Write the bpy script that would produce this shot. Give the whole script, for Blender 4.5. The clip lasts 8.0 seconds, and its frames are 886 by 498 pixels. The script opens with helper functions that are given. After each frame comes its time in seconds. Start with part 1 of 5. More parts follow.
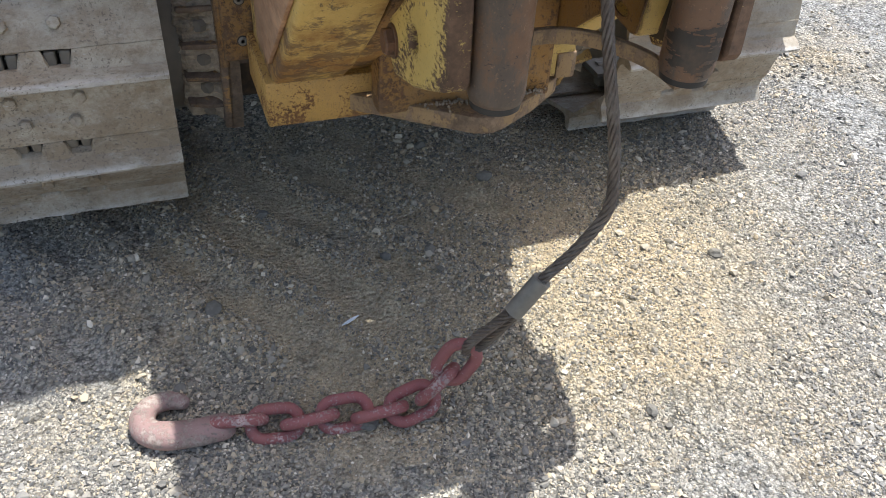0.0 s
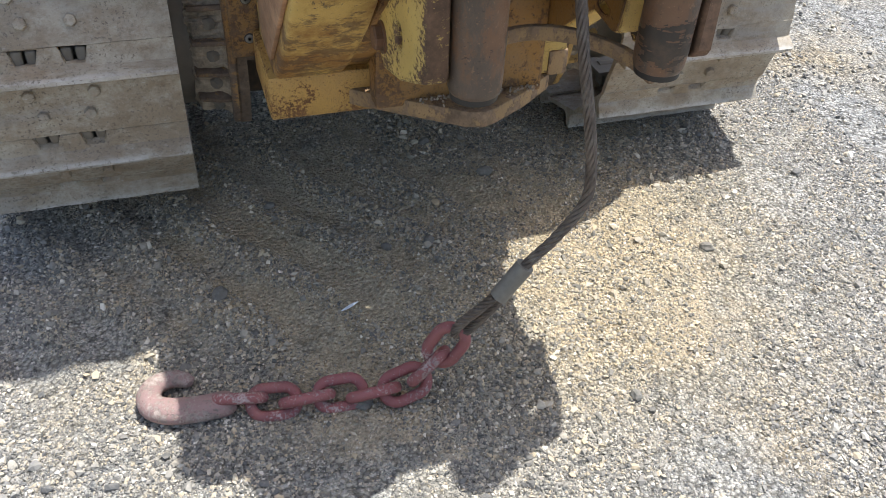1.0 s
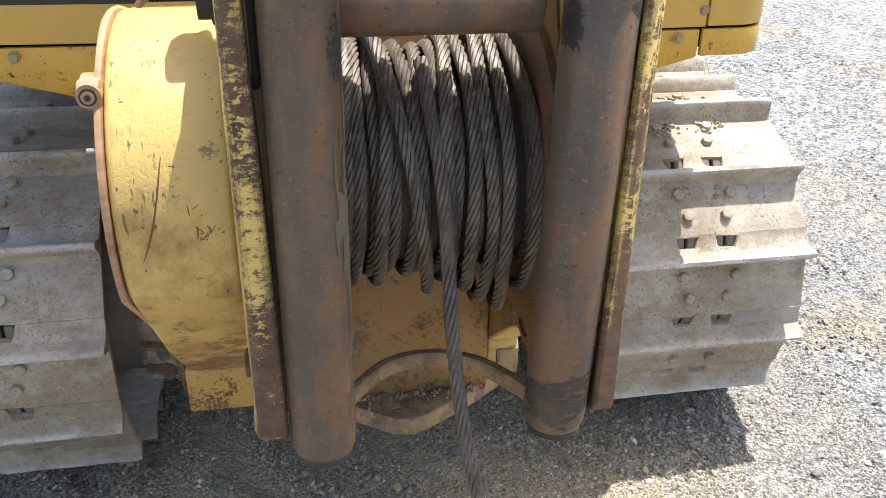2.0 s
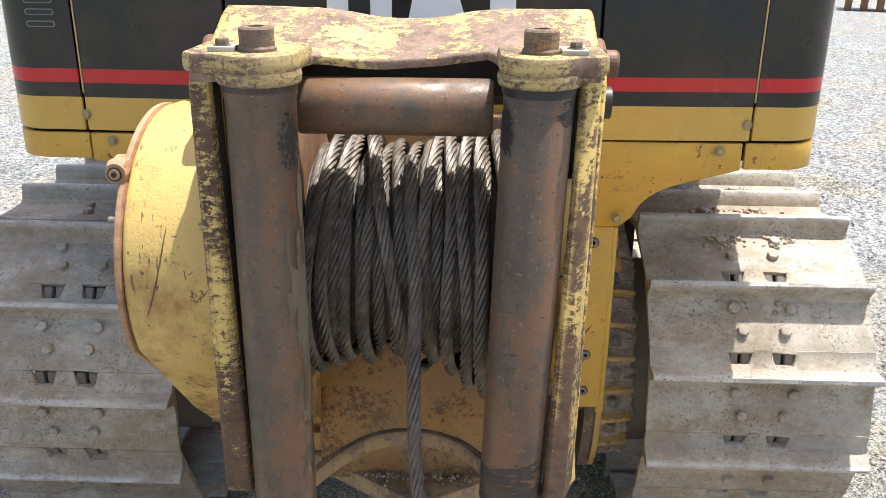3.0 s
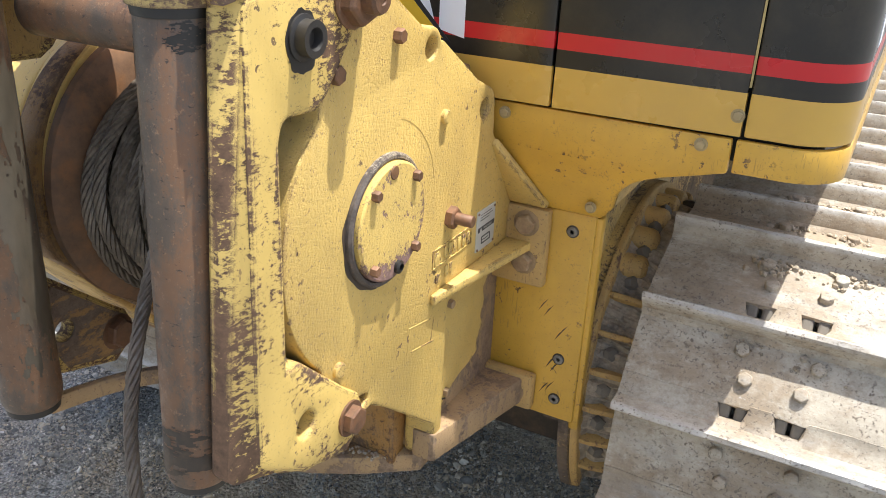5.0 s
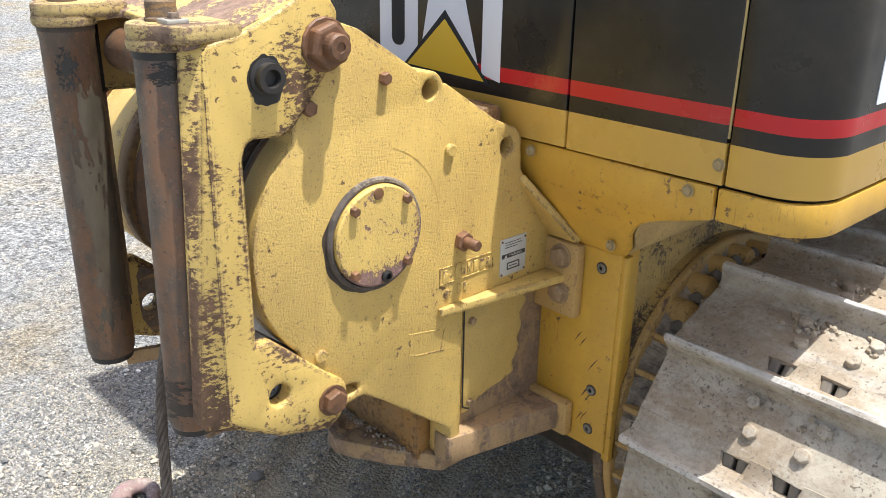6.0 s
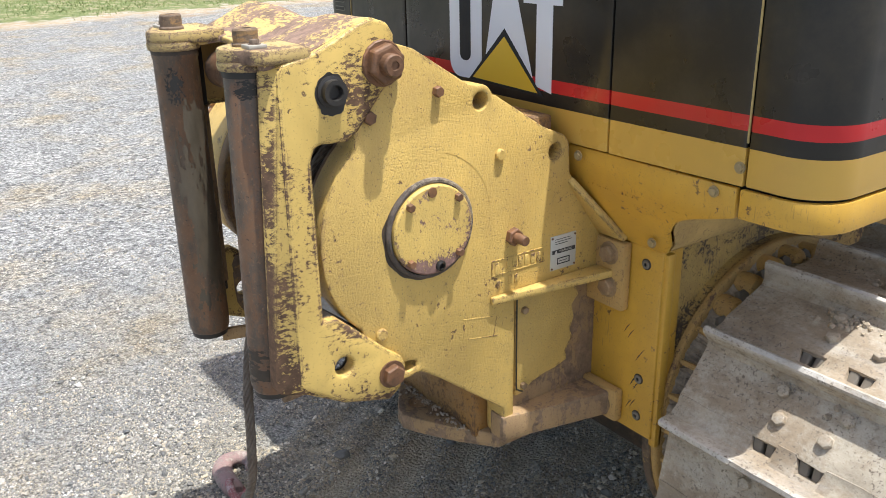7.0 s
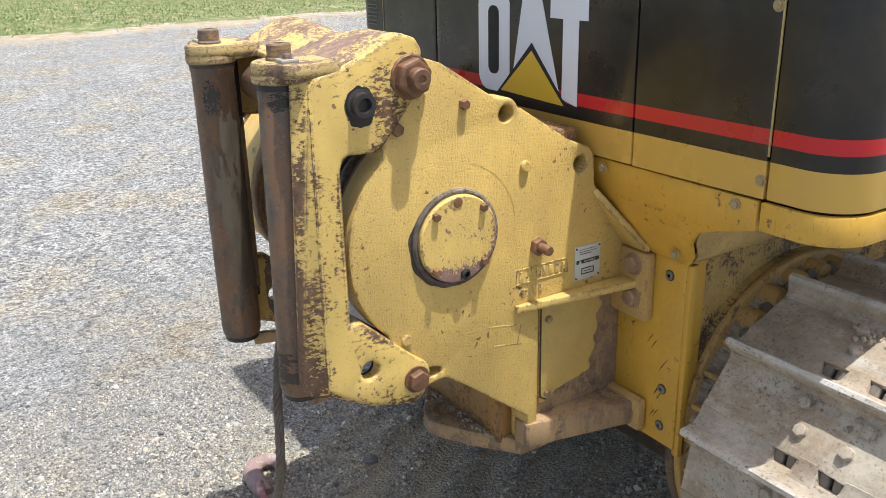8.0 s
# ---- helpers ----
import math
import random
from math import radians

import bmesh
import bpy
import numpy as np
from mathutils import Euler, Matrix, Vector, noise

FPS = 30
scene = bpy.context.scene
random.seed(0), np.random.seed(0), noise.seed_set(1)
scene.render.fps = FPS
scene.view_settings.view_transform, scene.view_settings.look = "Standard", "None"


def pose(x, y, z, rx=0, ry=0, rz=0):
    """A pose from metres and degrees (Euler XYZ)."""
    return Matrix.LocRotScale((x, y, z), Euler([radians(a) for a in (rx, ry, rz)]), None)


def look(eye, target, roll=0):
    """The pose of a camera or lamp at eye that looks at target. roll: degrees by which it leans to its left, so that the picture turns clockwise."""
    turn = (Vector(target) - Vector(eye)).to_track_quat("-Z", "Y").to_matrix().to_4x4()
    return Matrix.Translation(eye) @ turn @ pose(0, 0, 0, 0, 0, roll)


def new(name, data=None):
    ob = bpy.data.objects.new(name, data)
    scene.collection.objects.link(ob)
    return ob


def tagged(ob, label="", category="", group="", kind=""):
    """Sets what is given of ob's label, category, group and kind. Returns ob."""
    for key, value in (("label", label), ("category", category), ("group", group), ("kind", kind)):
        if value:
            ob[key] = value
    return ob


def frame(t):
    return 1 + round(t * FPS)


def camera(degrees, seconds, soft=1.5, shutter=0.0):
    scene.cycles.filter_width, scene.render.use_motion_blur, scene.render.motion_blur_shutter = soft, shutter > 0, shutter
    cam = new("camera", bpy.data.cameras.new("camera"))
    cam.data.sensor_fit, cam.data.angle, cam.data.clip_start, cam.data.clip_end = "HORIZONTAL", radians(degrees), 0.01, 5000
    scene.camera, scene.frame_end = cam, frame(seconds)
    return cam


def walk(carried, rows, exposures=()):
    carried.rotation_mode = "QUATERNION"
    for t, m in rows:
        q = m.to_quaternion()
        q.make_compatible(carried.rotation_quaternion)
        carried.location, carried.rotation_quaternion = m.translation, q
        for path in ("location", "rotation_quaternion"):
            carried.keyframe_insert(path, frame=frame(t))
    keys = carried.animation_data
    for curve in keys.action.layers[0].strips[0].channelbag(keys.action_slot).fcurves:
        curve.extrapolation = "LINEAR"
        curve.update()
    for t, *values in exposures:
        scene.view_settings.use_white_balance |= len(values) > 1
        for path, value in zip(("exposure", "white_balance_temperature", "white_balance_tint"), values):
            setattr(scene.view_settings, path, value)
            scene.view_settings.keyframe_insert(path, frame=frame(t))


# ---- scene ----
cam = camera(54.8, 8.0, soft=0.5)
PATH = [
    (0, (0.274, 0.14, 1.546), (0.838, 1.585, 0.283), 3.7),
    (0.5, (0.278, 0.066, 1.545), (0.802, 1.512, 0.267), 3.3),
    (1, (0.316, 0.031, 1.579), (0.826, 1.497, 0.319), 2.9),
    (1.5, (0.514, 0.126, 1.675), (0.99, 1.787, 0.667), 2.6),
    (2, (0.774, 0.238, 1.712), (1.101, 1.991, 0.806), 0.9),
    (2.2, (0.88, 0.214, 1.719), (1.062, 2.025, 0.891), 0.5),
    (3.3, (1.099, 0.107, 1.755), (1.024, 1.982, 1.062), 0.6),
    (3.5, (1.111, 0.107, 1.769), (1.023, 1.978, 1.068), 0.6),
    (4, (1.211, 0.151, 1.708), (1.028, 1.994, 0.953), 1.3),
    (4.2, (1.347, 0.227, 1.698), (1.064, 2.036, 0.893), 3.2),
    (4.5, (1.545, 0.368, 1.715), (1.119, 2.129, 0.867), 4.3),
    (5, (1.933, 0.523, 1.693), (1.088, 2.148, 0.89), 2.7),
    (5.2, (2.041, 0.588, 1.699), (1.064, 2.151, 0.922), 2.8),
    (6.3, (2.575, 0.685, 1.769), (1.129, 1.855, 1.035), -0.2),
    (6.5, (2.631, 0.67, 1.783), (1.148, 1.793, 1.048), -0.7),
    (7, (2.698, 0.654, 1.788), (1.162, 1.72, 1.076), -1.2),
    (7.5, (2.725, 0.647, 1.793), (1.174, 1.694, 1.088), -1.3),
    (8, (2.746, 0.645, 1.8), (1.159, 1.65, 1.113), -1.4),
]
EXPOSURES = [(0, 0.7), (1, 0.68), (1.5, 0.94), (2, 1.03), (3.5, 0.86), (4, 0.98), (4.5, 1.22), (5, 0.97), (5.2, 0.92), (6.3, 0.7), (8, 0.55)]
walk(cam, [(t, look(eye, target, roll)) for t, eye, target, roll in PATH], EXPOSURES)

# ---- light ----
SUN = Vector((0.235, 0.114, 1.0)).normalized()
world = bpy.data.worlds.new("sky")
scene.world = world
world.use_nodes = True
wn = world.node_tree
sky = wn.nodes.new("ShaderNodeTexSky")
sky.sky_type, sky.sun_disc = "NISHITA", False
sky.dust_density, sky.ozone_density = 3.2, 0.75
sky.sun_elevation = math.asin(SUN.z)
sky.sun_rotation = math.atan2(SUN.x, SUN.y)
wn.nodes["Background"].inputs["Strength"].default_value = 0.145
wn.links.new(sky.outputs[0], wn.nodes["Background"].inputs[0])
sun = new("sun", bpy.data.lights.new("sun", "SUN"))
sun.data.energy, sun.data.angle, sun.data.color = 4.3, radians(0.55), (1.0, 0.995, 0.97)
sun.matrix_world = look(SUN * 20, (0, 0, 0))


# ---- materials ----
def rgb(c):
    return (c[0], c[1], c[2], 1.0)


class Mat:
    """A node material on world positions."""

    def __init__(self, name, rough=0.7, metal=0.0):
        self.m = bpy.data.materials.new(name)
        self.m.use_nodes = True
        self.t = self.m.node_tree
        self.b = self.t.nodes["Principled BSDF"]
        self.b.inputs["Roughness"].default_value = rough
        self.b.inputs["Metallic"].default_value = metal
        self.pos = self.t.nodes.new("ShaderNodeNewGeometry").outputs["Position"]

    def put(self, socket, value):
        if isinstance(value, bpy.types.NodeSocket):
            self.t.links.new(value, socket)
        else:
            socket.default_value = value

    def noise(self, scale, detail=4.0, stretch=None, rough=0.55, distort=0.0):
        n = self.t.nodes.new("ShaderNodeTexNoise")
        n.inputs["Scale"].default_value = scale
        n.inputs["Detail"].default_value = detail
        n.inputs["Roughness"].default_value = rough
        n.inputs["Distortion"].default_value = distort
        v = self.pos
        if stretch:
            q = self.t.nodes.new("ShaderNodeVectorMath")
            q.operation = "MULTIPLY"
            self.t.links.new(v, q.inputs[0])
            q.inputs[1].default_value = stretch
            v = q.outputs[0]
        self.t.links.new(v, n.inputs["Vector"])
        return n.outputs["Fac"]

    def voronoi(self, scale, feature="F1", out="Distance"):
        n = self.t.nodes.new("ShaderNodeTexVoronoi")
        n.feature = feature
        n.inputs["Scale"].default_value = scale
        self.t.links.new(self.pos, n.inputs["Vector"])
        return n.outputs[out]

    def ramp(self, fac, *stops):
        n = self.t.nodes.new("ShaderNodeValToRGB")
        e = n.color_ramp.elements
        while len(e) < len(stops):
            e.new(0.5)
        for k, (p, c) in zip(e, stops):
            k.position = p
            k.color = rgb(c) if isinstance(c, tuple) else (c, c, c, 1)
        self.t.links.new(fac, n.inputs[0])
        return n.outputs[0]

    def mix(self, fac, a, b, kind="MIX"):
        n = self.t.nodes.new("ShaderNodeMix")
        n.data_type, n.blend_type = "RGBA", kind
        self.put(n.inputs[0], fac)
        self.put(n.inputs[6], rgb(a) if isinstance(a, tuple) else a)
        self.put(n.inputs[7], rgb(b) if isinstance(b, tuple) else b)
        return n.outputs[2]

    def math(self, op, a, b=0.5):
        n = self.t.nodes.new("ShaderNodeMath")
        n.operation = op
        self.put(n.inputs[0], a)
        self.put(n.inputs[1], b)
        return n.outputs[0]

    def axis(self, k):
        n = self.t.nodes.new("ShaderNodeSeparateXYZ")
        self.t.links.new(self.pos, n.inputs[0])
        return n.outputs[k]

    def local(self, k):
        n = self.t.nodes.new("ShaderNodeSeparateXYZ")
        self.t.links.new(self.t.nodes.new("ShaderNodeTexCoord").outputs["Object"], n.inputs[0])
        return n.outputs[k]

    def span(self, value, p, q):
        """1 at p, falling smoothly to 0 at q."""
        n = self.t.nodes.new("ShaderNodeMapRange")
        n.interpolation_type = "SMOOTHSTEP"
        n.inputs["From Min"].default_value, n.inputs["From Max"].default_value = p, q
        n.inputs["To Min"].default_value, n.inputs["To Max"].default_value = 1.0, 0.0
        self.t.links.new(value, n.inputs["Value"])
        return n.outputs[0]

    def edge(self, radius):
        """1 on sharp edges of the mesh, 0 on flats."""
        b = self.t.nodes.new("ShaderNodeBevel")
        b.samples = 4
        b.inputs["Radius"].default_value = radius
        g = self.t.nodes.new("ShaderNodeNewGeometry")
        d = self.t.nodes.new("ShaderNodeVectorMath")
        d.operation = "DOT_PRODUCT"
        self.t.links.new(b.outputs[0], d.inputs[0])
        self.t.links.new(g.outputs["True Normal"], d.inputs[1])
        return self.ramp(d.outputs["Value"], (0.945, 1.0), (0.997, 0.0))

    def random(self, kind="object"):
        if kind == "object":
            return self.t.nodes.new("ShaderNodeObjectInfo").outputs["Random"]
        return self.t.nodes.new("ShaderNodeNewGeometry").outputs["Random Per Island"]

    def color(self, c):
        self.put(self.b.inputs["Base Color"], rgb(c) if isinstance(c, tuple) else c)
        return self

    def rough(self, f):
        self.put(self.b.inputs["Roughness"], f)
        return self

    def bump(self, height, strength=0.3, dist=0.004):
        n = self.t.nodes.new("ShaderNodeBump")
        n.inputs["Strength"].default_value = strength
        n.inputs["Distance"].default_value = dist
        self.t.links.new(height, n.inputs["Height"])
        self.t.links.new(n.outputs[0], self.b.inputs["Normal"])
        return self


YELLOW = (0.65, 0.455, 0.13)
RUST = (0.115, 0.065, 0.036)


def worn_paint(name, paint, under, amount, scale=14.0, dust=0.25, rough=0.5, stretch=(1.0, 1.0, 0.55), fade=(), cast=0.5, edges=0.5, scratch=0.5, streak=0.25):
    """Paint that has come off in patches: amount is the share that is bare. fade: (gain, (axis, bare end, sound end), ...) groups that are barer at one end; cast: how rough the casting is; edges: wear along edges."""
    w = Mat(name, rough)
    big = w.noise(scale * 0.3, 3)
    fine = w.noise(scale * 3.6, 9, stretch, 0.74)
    mask = w.math("ADD", w.math("MULTIPLY", big, 0.42), w.math("MULTIPLY", fine, 0.58))
    for gain, *ends in fade:
        k = gain
        for axis, p, q in ends:
            k = w.math("MULTIPLY", w.span(w.axis(axis), p, q), k)
        mask = w.math("SUBTRACT", mask, k)
    if edges:
        mask = w.math("SUBTRACT", mask, w.math("MULTIPLY", w.edge(0.012), 0.2 * edges))
    edge = 0.34 + 0.3 * amount
    bare = w.ramp(mask, (edge - 0.008, 1.0), (edge + 0.008, 0.0))
    chip = w.ramp(w.noise(62.0, 5, rough=0.62), (0.625, 0.0), (0.64, 0.9))
    where = w.ramp(w.noise(7.0, 3), (0.5, 0.0), (0.58, 1.0))
    bare = w.math("MAXIMUM", bare, w.math("MULTIPLY", chip, where))
    if scratch:
        lines = w.ramp(w.noise(1.0, 4, (260.0, 260.0, 16.0), 0.6), (0.58, 0.0), (0.61, 0.9 * scratch))
        lines = w.math("MULTIPLY", lines, w.ramp(w.noise(9.0, 4, rough=0.6), (0.56, 0.0), (0.59, 1.0)))
        bare = w.math("MAXIMUM", bare, lines)
    tone = w.ramp(w.noise(4.0, 5, rough=0.65), (0.3, tuple(c * 0.84 for c in paint)), (0.7, tuple(min(1, c * 1.1) for c in paint)))
    metal = w.ramp(w.noise(38, 7, rough=0.72), (0.3, tuple(c * 0.5 for c in under)), (0.72, tuple(c * 1.9 for c in under)))
    rim = w.ramp(mask, (edge + 0.004, 0.55), (edge + 0.03, 0.0))
    tone = w.mix(rim, tone, tuple(0.55 * p + 0.45 * u for p, u in zip(paint, under)))
    run = w.ramp(w.noise(20.0, 6, (1.0, 1.0, 0.1), 0.65), (0.5, 0.0), (0.76, streak))
    tone = w.mix(run, tone, (0.33, 0.2, 0.075))
    dirt = w.ramp(w.noise(6.0, 9, rough=0.78), (0.42, 0.0), (0.78, dust))
    speck = w.ramp(w.noise(190.0, 4, rough=0.65), (0.61, 0.0), (0.65, 0.75 * min(1.0, dust * 3)))
    col = w.mix(dirt, w.mix(bare, tone, metal), (0.24, 0.16, 0.09))
    w.color(w.mix(speck, col, (0.15, 0.09, 0.055)))
    w.rough(w.ramp(mask, (edge - 0.02, 0.82), (edge + 0.05, rough)))
    pits = w.ramp(w.noise(210.0, 3, rough=0.6), (0.34, 0.0), (0.55, 1.0))
    relief = w.math("ADD", w.math("MULTIPLY", fine, 0.15), w.math("MULTIPLY", pits, cast))
    return w.bump(w.math("SUBTRACT", relief, w.math("MULTIPLY", bare, 0.8)), 0.7, 0.0013)


def plain(name, c, rough=0.7, metal=0.0, spread=0.3, scale=20.0, bump=0.2, tint=None, stretch=None):
    w = Mat(name, rough, metal)
    n = w.noise(scale, 7, stretch, 0.68)
    k = w.noise(scale * 0.16, 4, stretch)
    lo, hi = tuple(x * (1 - spread) for x in c), tuple(min(1, x * (1 + spread)) for x in c)
    col = w.mix(0.5, w.ramp(n, (0.28, lo), (0.72, hi)), w.ramp(k, (0.3, lo), (0.7, hi)))
    if tint:
        col = w.mix(w.ramp(w.noise(scale * 0.4, 6, stretch, 0.7), (0.48, 0.0), (0.68, 0.75)), col, tint)
    w.color(col)
    w.rough(w.ramp(n, (0.3, max(0.1, rough - 0.12)), (0.7, min(1, rough + 0.12))))
    w.bump(n, bump, 0.002)
    return w


def shoe_steel():
    """Dusty abraded steel: warm grey, with rust, pits, pale scuffs and grousers worn bright along the tip."""
    w = Mat("dusty track steel", 0.7, 0.0)
    r = w.random()
    body = w.ramp(w.noise(9, 7, (0.5, 1, 1), 0.72), (0.3, (0.33, 0.28, 0.208)), (0.52, (0.46, 0.41, 0.325)), (0.75, (0.53, 0.49, 0.415)))
    rust = w.ramp(w.noise(6, 11, (0.7, 1, 1), 0.82), (0.43, 0.0), (0.56, 0.85))
    col = w.mix(rust, body, (0.285, 0.215, 0.14))
    grey = w.ramp(w.noise(5, 10, (0.35, 1.6, 1.6), 0.75), (0.52, 0.0), (0.62, 0.65))
    col = w.mix(grey, col, (0.37, 0.345, 0.305))
    tip = w.math("MULTIPLY", w.span(w.local(2), 0.056, 0.036), w.ramp(w.noise(24, 8, (0.4, 1, 1), 0.7), (0.36, 0.0), (0.56, 0.9)))
    col = w.mix(tip, col, (0.58, 0.56, 0.52))
    blot = w.ramp(w.noise(17, 11, rough=0.85), (0.36, (0.74, 0.72, 0.69)), (0.5, (1.0, 1.0, 1.0)), (0.66, (1.12, 1.11, 1.1)))
    col = w.mix(1.0, col, blot, "MULTIPLY")
    pits = w.ramp(w.noise(125, 5, rough=0.7), (0.4, 0.95), (0.43, 0.0))
    pits = w.math("MULTIPLY", pits, w.ramp(w.noise(7, 4), (0.4, 0.25), (0.6, 1.0)))
    col = w.mix(pits, col, (0.15, 0.12, 0.09))
    scuff = w.ramp(w.noise(70, 9, (0.5, 1, 1), 0.85), (0.61, 0.0), (0.65, 0.7))
    col = w.mix(scuff, col, (0.55, 0.53, 0.49))
    red = w.ramp(w.noise(55, 8, rough=0.8), (0.63, 0.0), (0.67, 0.55))
    col = w.mix(red, col, (0.22, 0.12, 0.065))
    w.color(w.mix(w.math("MULTIPLY", r, 0.2), col, (0.24, 0.22, 0.195)))
    w.rough(w.ramp(w.noise(60, 5), (0.3, 0.55), (0.7, 0.88)))
    return w.bump(w.math("SUBTRACT", w.noise(120, 6), w.math("MULTIPLY", pits, 0.9)), 0.45, 0.0022).m


def roller_steel():
    """Rope-polished brown steel with orange rust, grey scuffs and dark stains running along the roller."""
    w = Mat("brown roller steel", 0.45, 0.1)
    body = w.ramp(w.noise(12, 9, (1, 1, 0.5), 0.74), (0.3, (0.075, 0.055, 0.04)), (0.52, (0.118, 0.085, 0.059)), (0.72, (0.18, 0.129, 0.089)))
    rust = w.ramp(w.noise(6, 11, (1.0, 1.0, 0.5), 0.84), (0.48, 0.0), (0.56, 0.8))
    col = w.mix(rust, body, (0.18, 0.088, 0.042))
    grey = w.ramp(w.noise(6.2, 11, (1.2, 1.2, 0.4), 0.84), (0.54, 0.0), (0.64, 0.5))
    col = w.mix(grey, col, (0.14, 0.11, 0.09))
    stain = w.ramp(w.noise(5.1, 11, (1.5, 1.5, 0.45), 0.84), (0.36, 0.8), (0.43, 0.0))
    col = w.mix(stain, col, (0.045, 0.036, 0.03))
    speck = w.ramp(w.noise(140, 6, rough=0.75), (0.6, 0.0), (0.64, 0.75))
    col = w.mix(speck, col, (0.3, 0.165, 0.085))
    nick = w.ramp(w.noise(1.0, 5, (70.0, 70.0, 150.0), 0.75), (0.34, 0.9), (0.38, 0.0))
    w.color(w.mix(nick, col, (0.035, 0.027, 0.023)))
    w.rough(w.ramp(w.noise(30, 7), (0.3, 0.32), (0.7, 0.66)))
    return w.bump(w.math("ADD", w.noise(90, 7, rough=0.75), w.math("MULTIPLY", speck, 0.5)), 0.35, 0.0016).m


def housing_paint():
    """Yellow casting paint with brown and dark patches that thicken towards the foot, dark scratches in clusters and
    small pits.
    """
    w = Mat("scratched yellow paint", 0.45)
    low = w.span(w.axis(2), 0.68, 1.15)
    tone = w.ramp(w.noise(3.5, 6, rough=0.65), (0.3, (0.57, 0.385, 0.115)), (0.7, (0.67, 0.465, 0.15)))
    brown_patch = w.math("ADD", w.noise(7, 9, (1.0, 0.7, 0.7), 0.72), w.math("MULTIPLY", low, 0.16))
    col = w.mix(w.ramp(brown_patch, (0.53, 0.0), (0.7, 0.9)), tone, (0.3, 0.145, 0.04))
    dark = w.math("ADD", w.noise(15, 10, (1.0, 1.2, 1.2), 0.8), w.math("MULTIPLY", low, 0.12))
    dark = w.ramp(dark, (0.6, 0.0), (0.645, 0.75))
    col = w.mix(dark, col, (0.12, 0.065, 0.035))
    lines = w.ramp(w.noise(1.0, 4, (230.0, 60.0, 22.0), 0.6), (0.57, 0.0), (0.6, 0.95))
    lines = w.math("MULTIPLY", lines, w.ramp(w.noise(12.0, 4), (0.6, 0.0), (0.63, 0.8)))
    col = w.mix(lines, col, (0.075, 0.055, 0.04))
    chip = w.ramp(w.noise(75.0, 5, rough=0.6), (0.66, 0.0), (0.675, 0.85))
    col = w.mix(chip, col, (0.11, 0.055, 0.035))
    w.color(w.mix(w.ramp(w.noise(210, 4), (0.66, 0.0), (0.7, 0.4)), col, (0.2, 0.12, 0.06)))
    w.rough(w.ramp(brown_patch, (0.5, 0.42), (0.75, 0.75)))
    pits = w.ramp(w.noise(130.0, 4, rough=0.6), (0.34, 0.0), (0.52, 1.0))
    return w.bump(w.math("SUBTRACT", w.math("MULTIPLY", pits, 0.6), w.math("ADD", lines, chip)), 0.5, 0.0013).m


M_PAINT = worn_paint("yellow paint", (0.635, 0.435, 0.125), RUST, 0.0, 16, 0.3, 0.45, cast=0.75, edges=0.7, scratch=0.1).m
M_ARM = worn_paint("chipped yellow paint", YELLOW, (0.1, 0.056, 0.032), 0.325, 24, 0.15, 0.45, (0.8, 0.8, 1.5), ((0.01, (1, 1.235, 1.34)), (0.09, (1, 1.25, 1.335), (2, 0.95, 1.22))), cast=0.08, edges=0.5, scratch=0.0).m
M_CHIP = worn_paint("flaking yellow paint", YELLOW, (0.17, 0.1, 0.085), 0.2, 30, 0.3, 0.5, (1, 1, 0.8), ((0.27, (2, 1.06, 1.15)),), edges=0.3).m
M_CAP = worn_paint("rubbed yellow paint", (0.56, 0.41, 0.15), (0.14, 0.09, 0.06), 0.32, 40, 0.45, 0.5, (0.8, 0.8, 1.4), cast=0.2, edges=0.7, scratch=0.3).m
M_TOP = worn_paint("scraped yellow paint", (0.62, 0.44, 0.15), (0.2, 0.13, 0.095), 0.57, 26, 0.05, 0.55, (0.7, 1.0, 1.0), edges=0.0).m
M_DIRTY = worn_paint("grimy yellow paint", (0.54, 0.34, 0.11), (0.15, 0.085, 0.05), 0.18, 20, 0.5, 0.65, edges=0.3).m
M_HITCH = worn_paint("dust-caked brown steel", (0.4, 0.26, 0.125), (0.2, 0.135, 0.085), 0.45, 8, 0.95, 0.8, edges=0.2).m
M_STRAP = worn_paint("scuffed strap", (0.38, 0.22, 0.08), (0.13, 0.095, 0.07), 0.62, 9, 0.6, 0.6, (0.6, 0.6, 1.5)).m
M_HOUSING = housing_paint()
M_FENDER = worn_paint("fender paint", (0.61, 0.35, 0.045), RUST, -0.12, 22, 0.12, 0.38, cast=0.06, edges=0.6, scratch=0.4, streak=0.15).m
M_DUSTY = worn_paint("dusty pale paint", (0.55, 0.4, 0.17), RUST, -0.1, 22, 0.6, 0.6, cast=0.1, edges=0.4).m
M_SIDE = worn_paint("scraped side paint", (0.55, 0.37, 0.12), (0.09, 0.068, 0.05), 0.4, 34, 0.85, 0.55, (1, 1.0, 1.0), ((0.14, (2, 0.6, 0.98)),), scratch=1.0, edges=0.2, streak=0.4, cast=0.15).m
M_WALL = worn_paint("mottled brown paint", (0.31, 0.155, 0.034), (0.1, 0.052, 0.026), 0.36, 22, 0.95, 0.55, (1, 1, 1)).m
M_BASE = worn_paint("flecked base paint", (0.58, 0.33, 0.08), (0.17, 0.08, 0.03), 0.3, 40, 0.5, 0.5, (1, 1, 1), edges=0.4).m
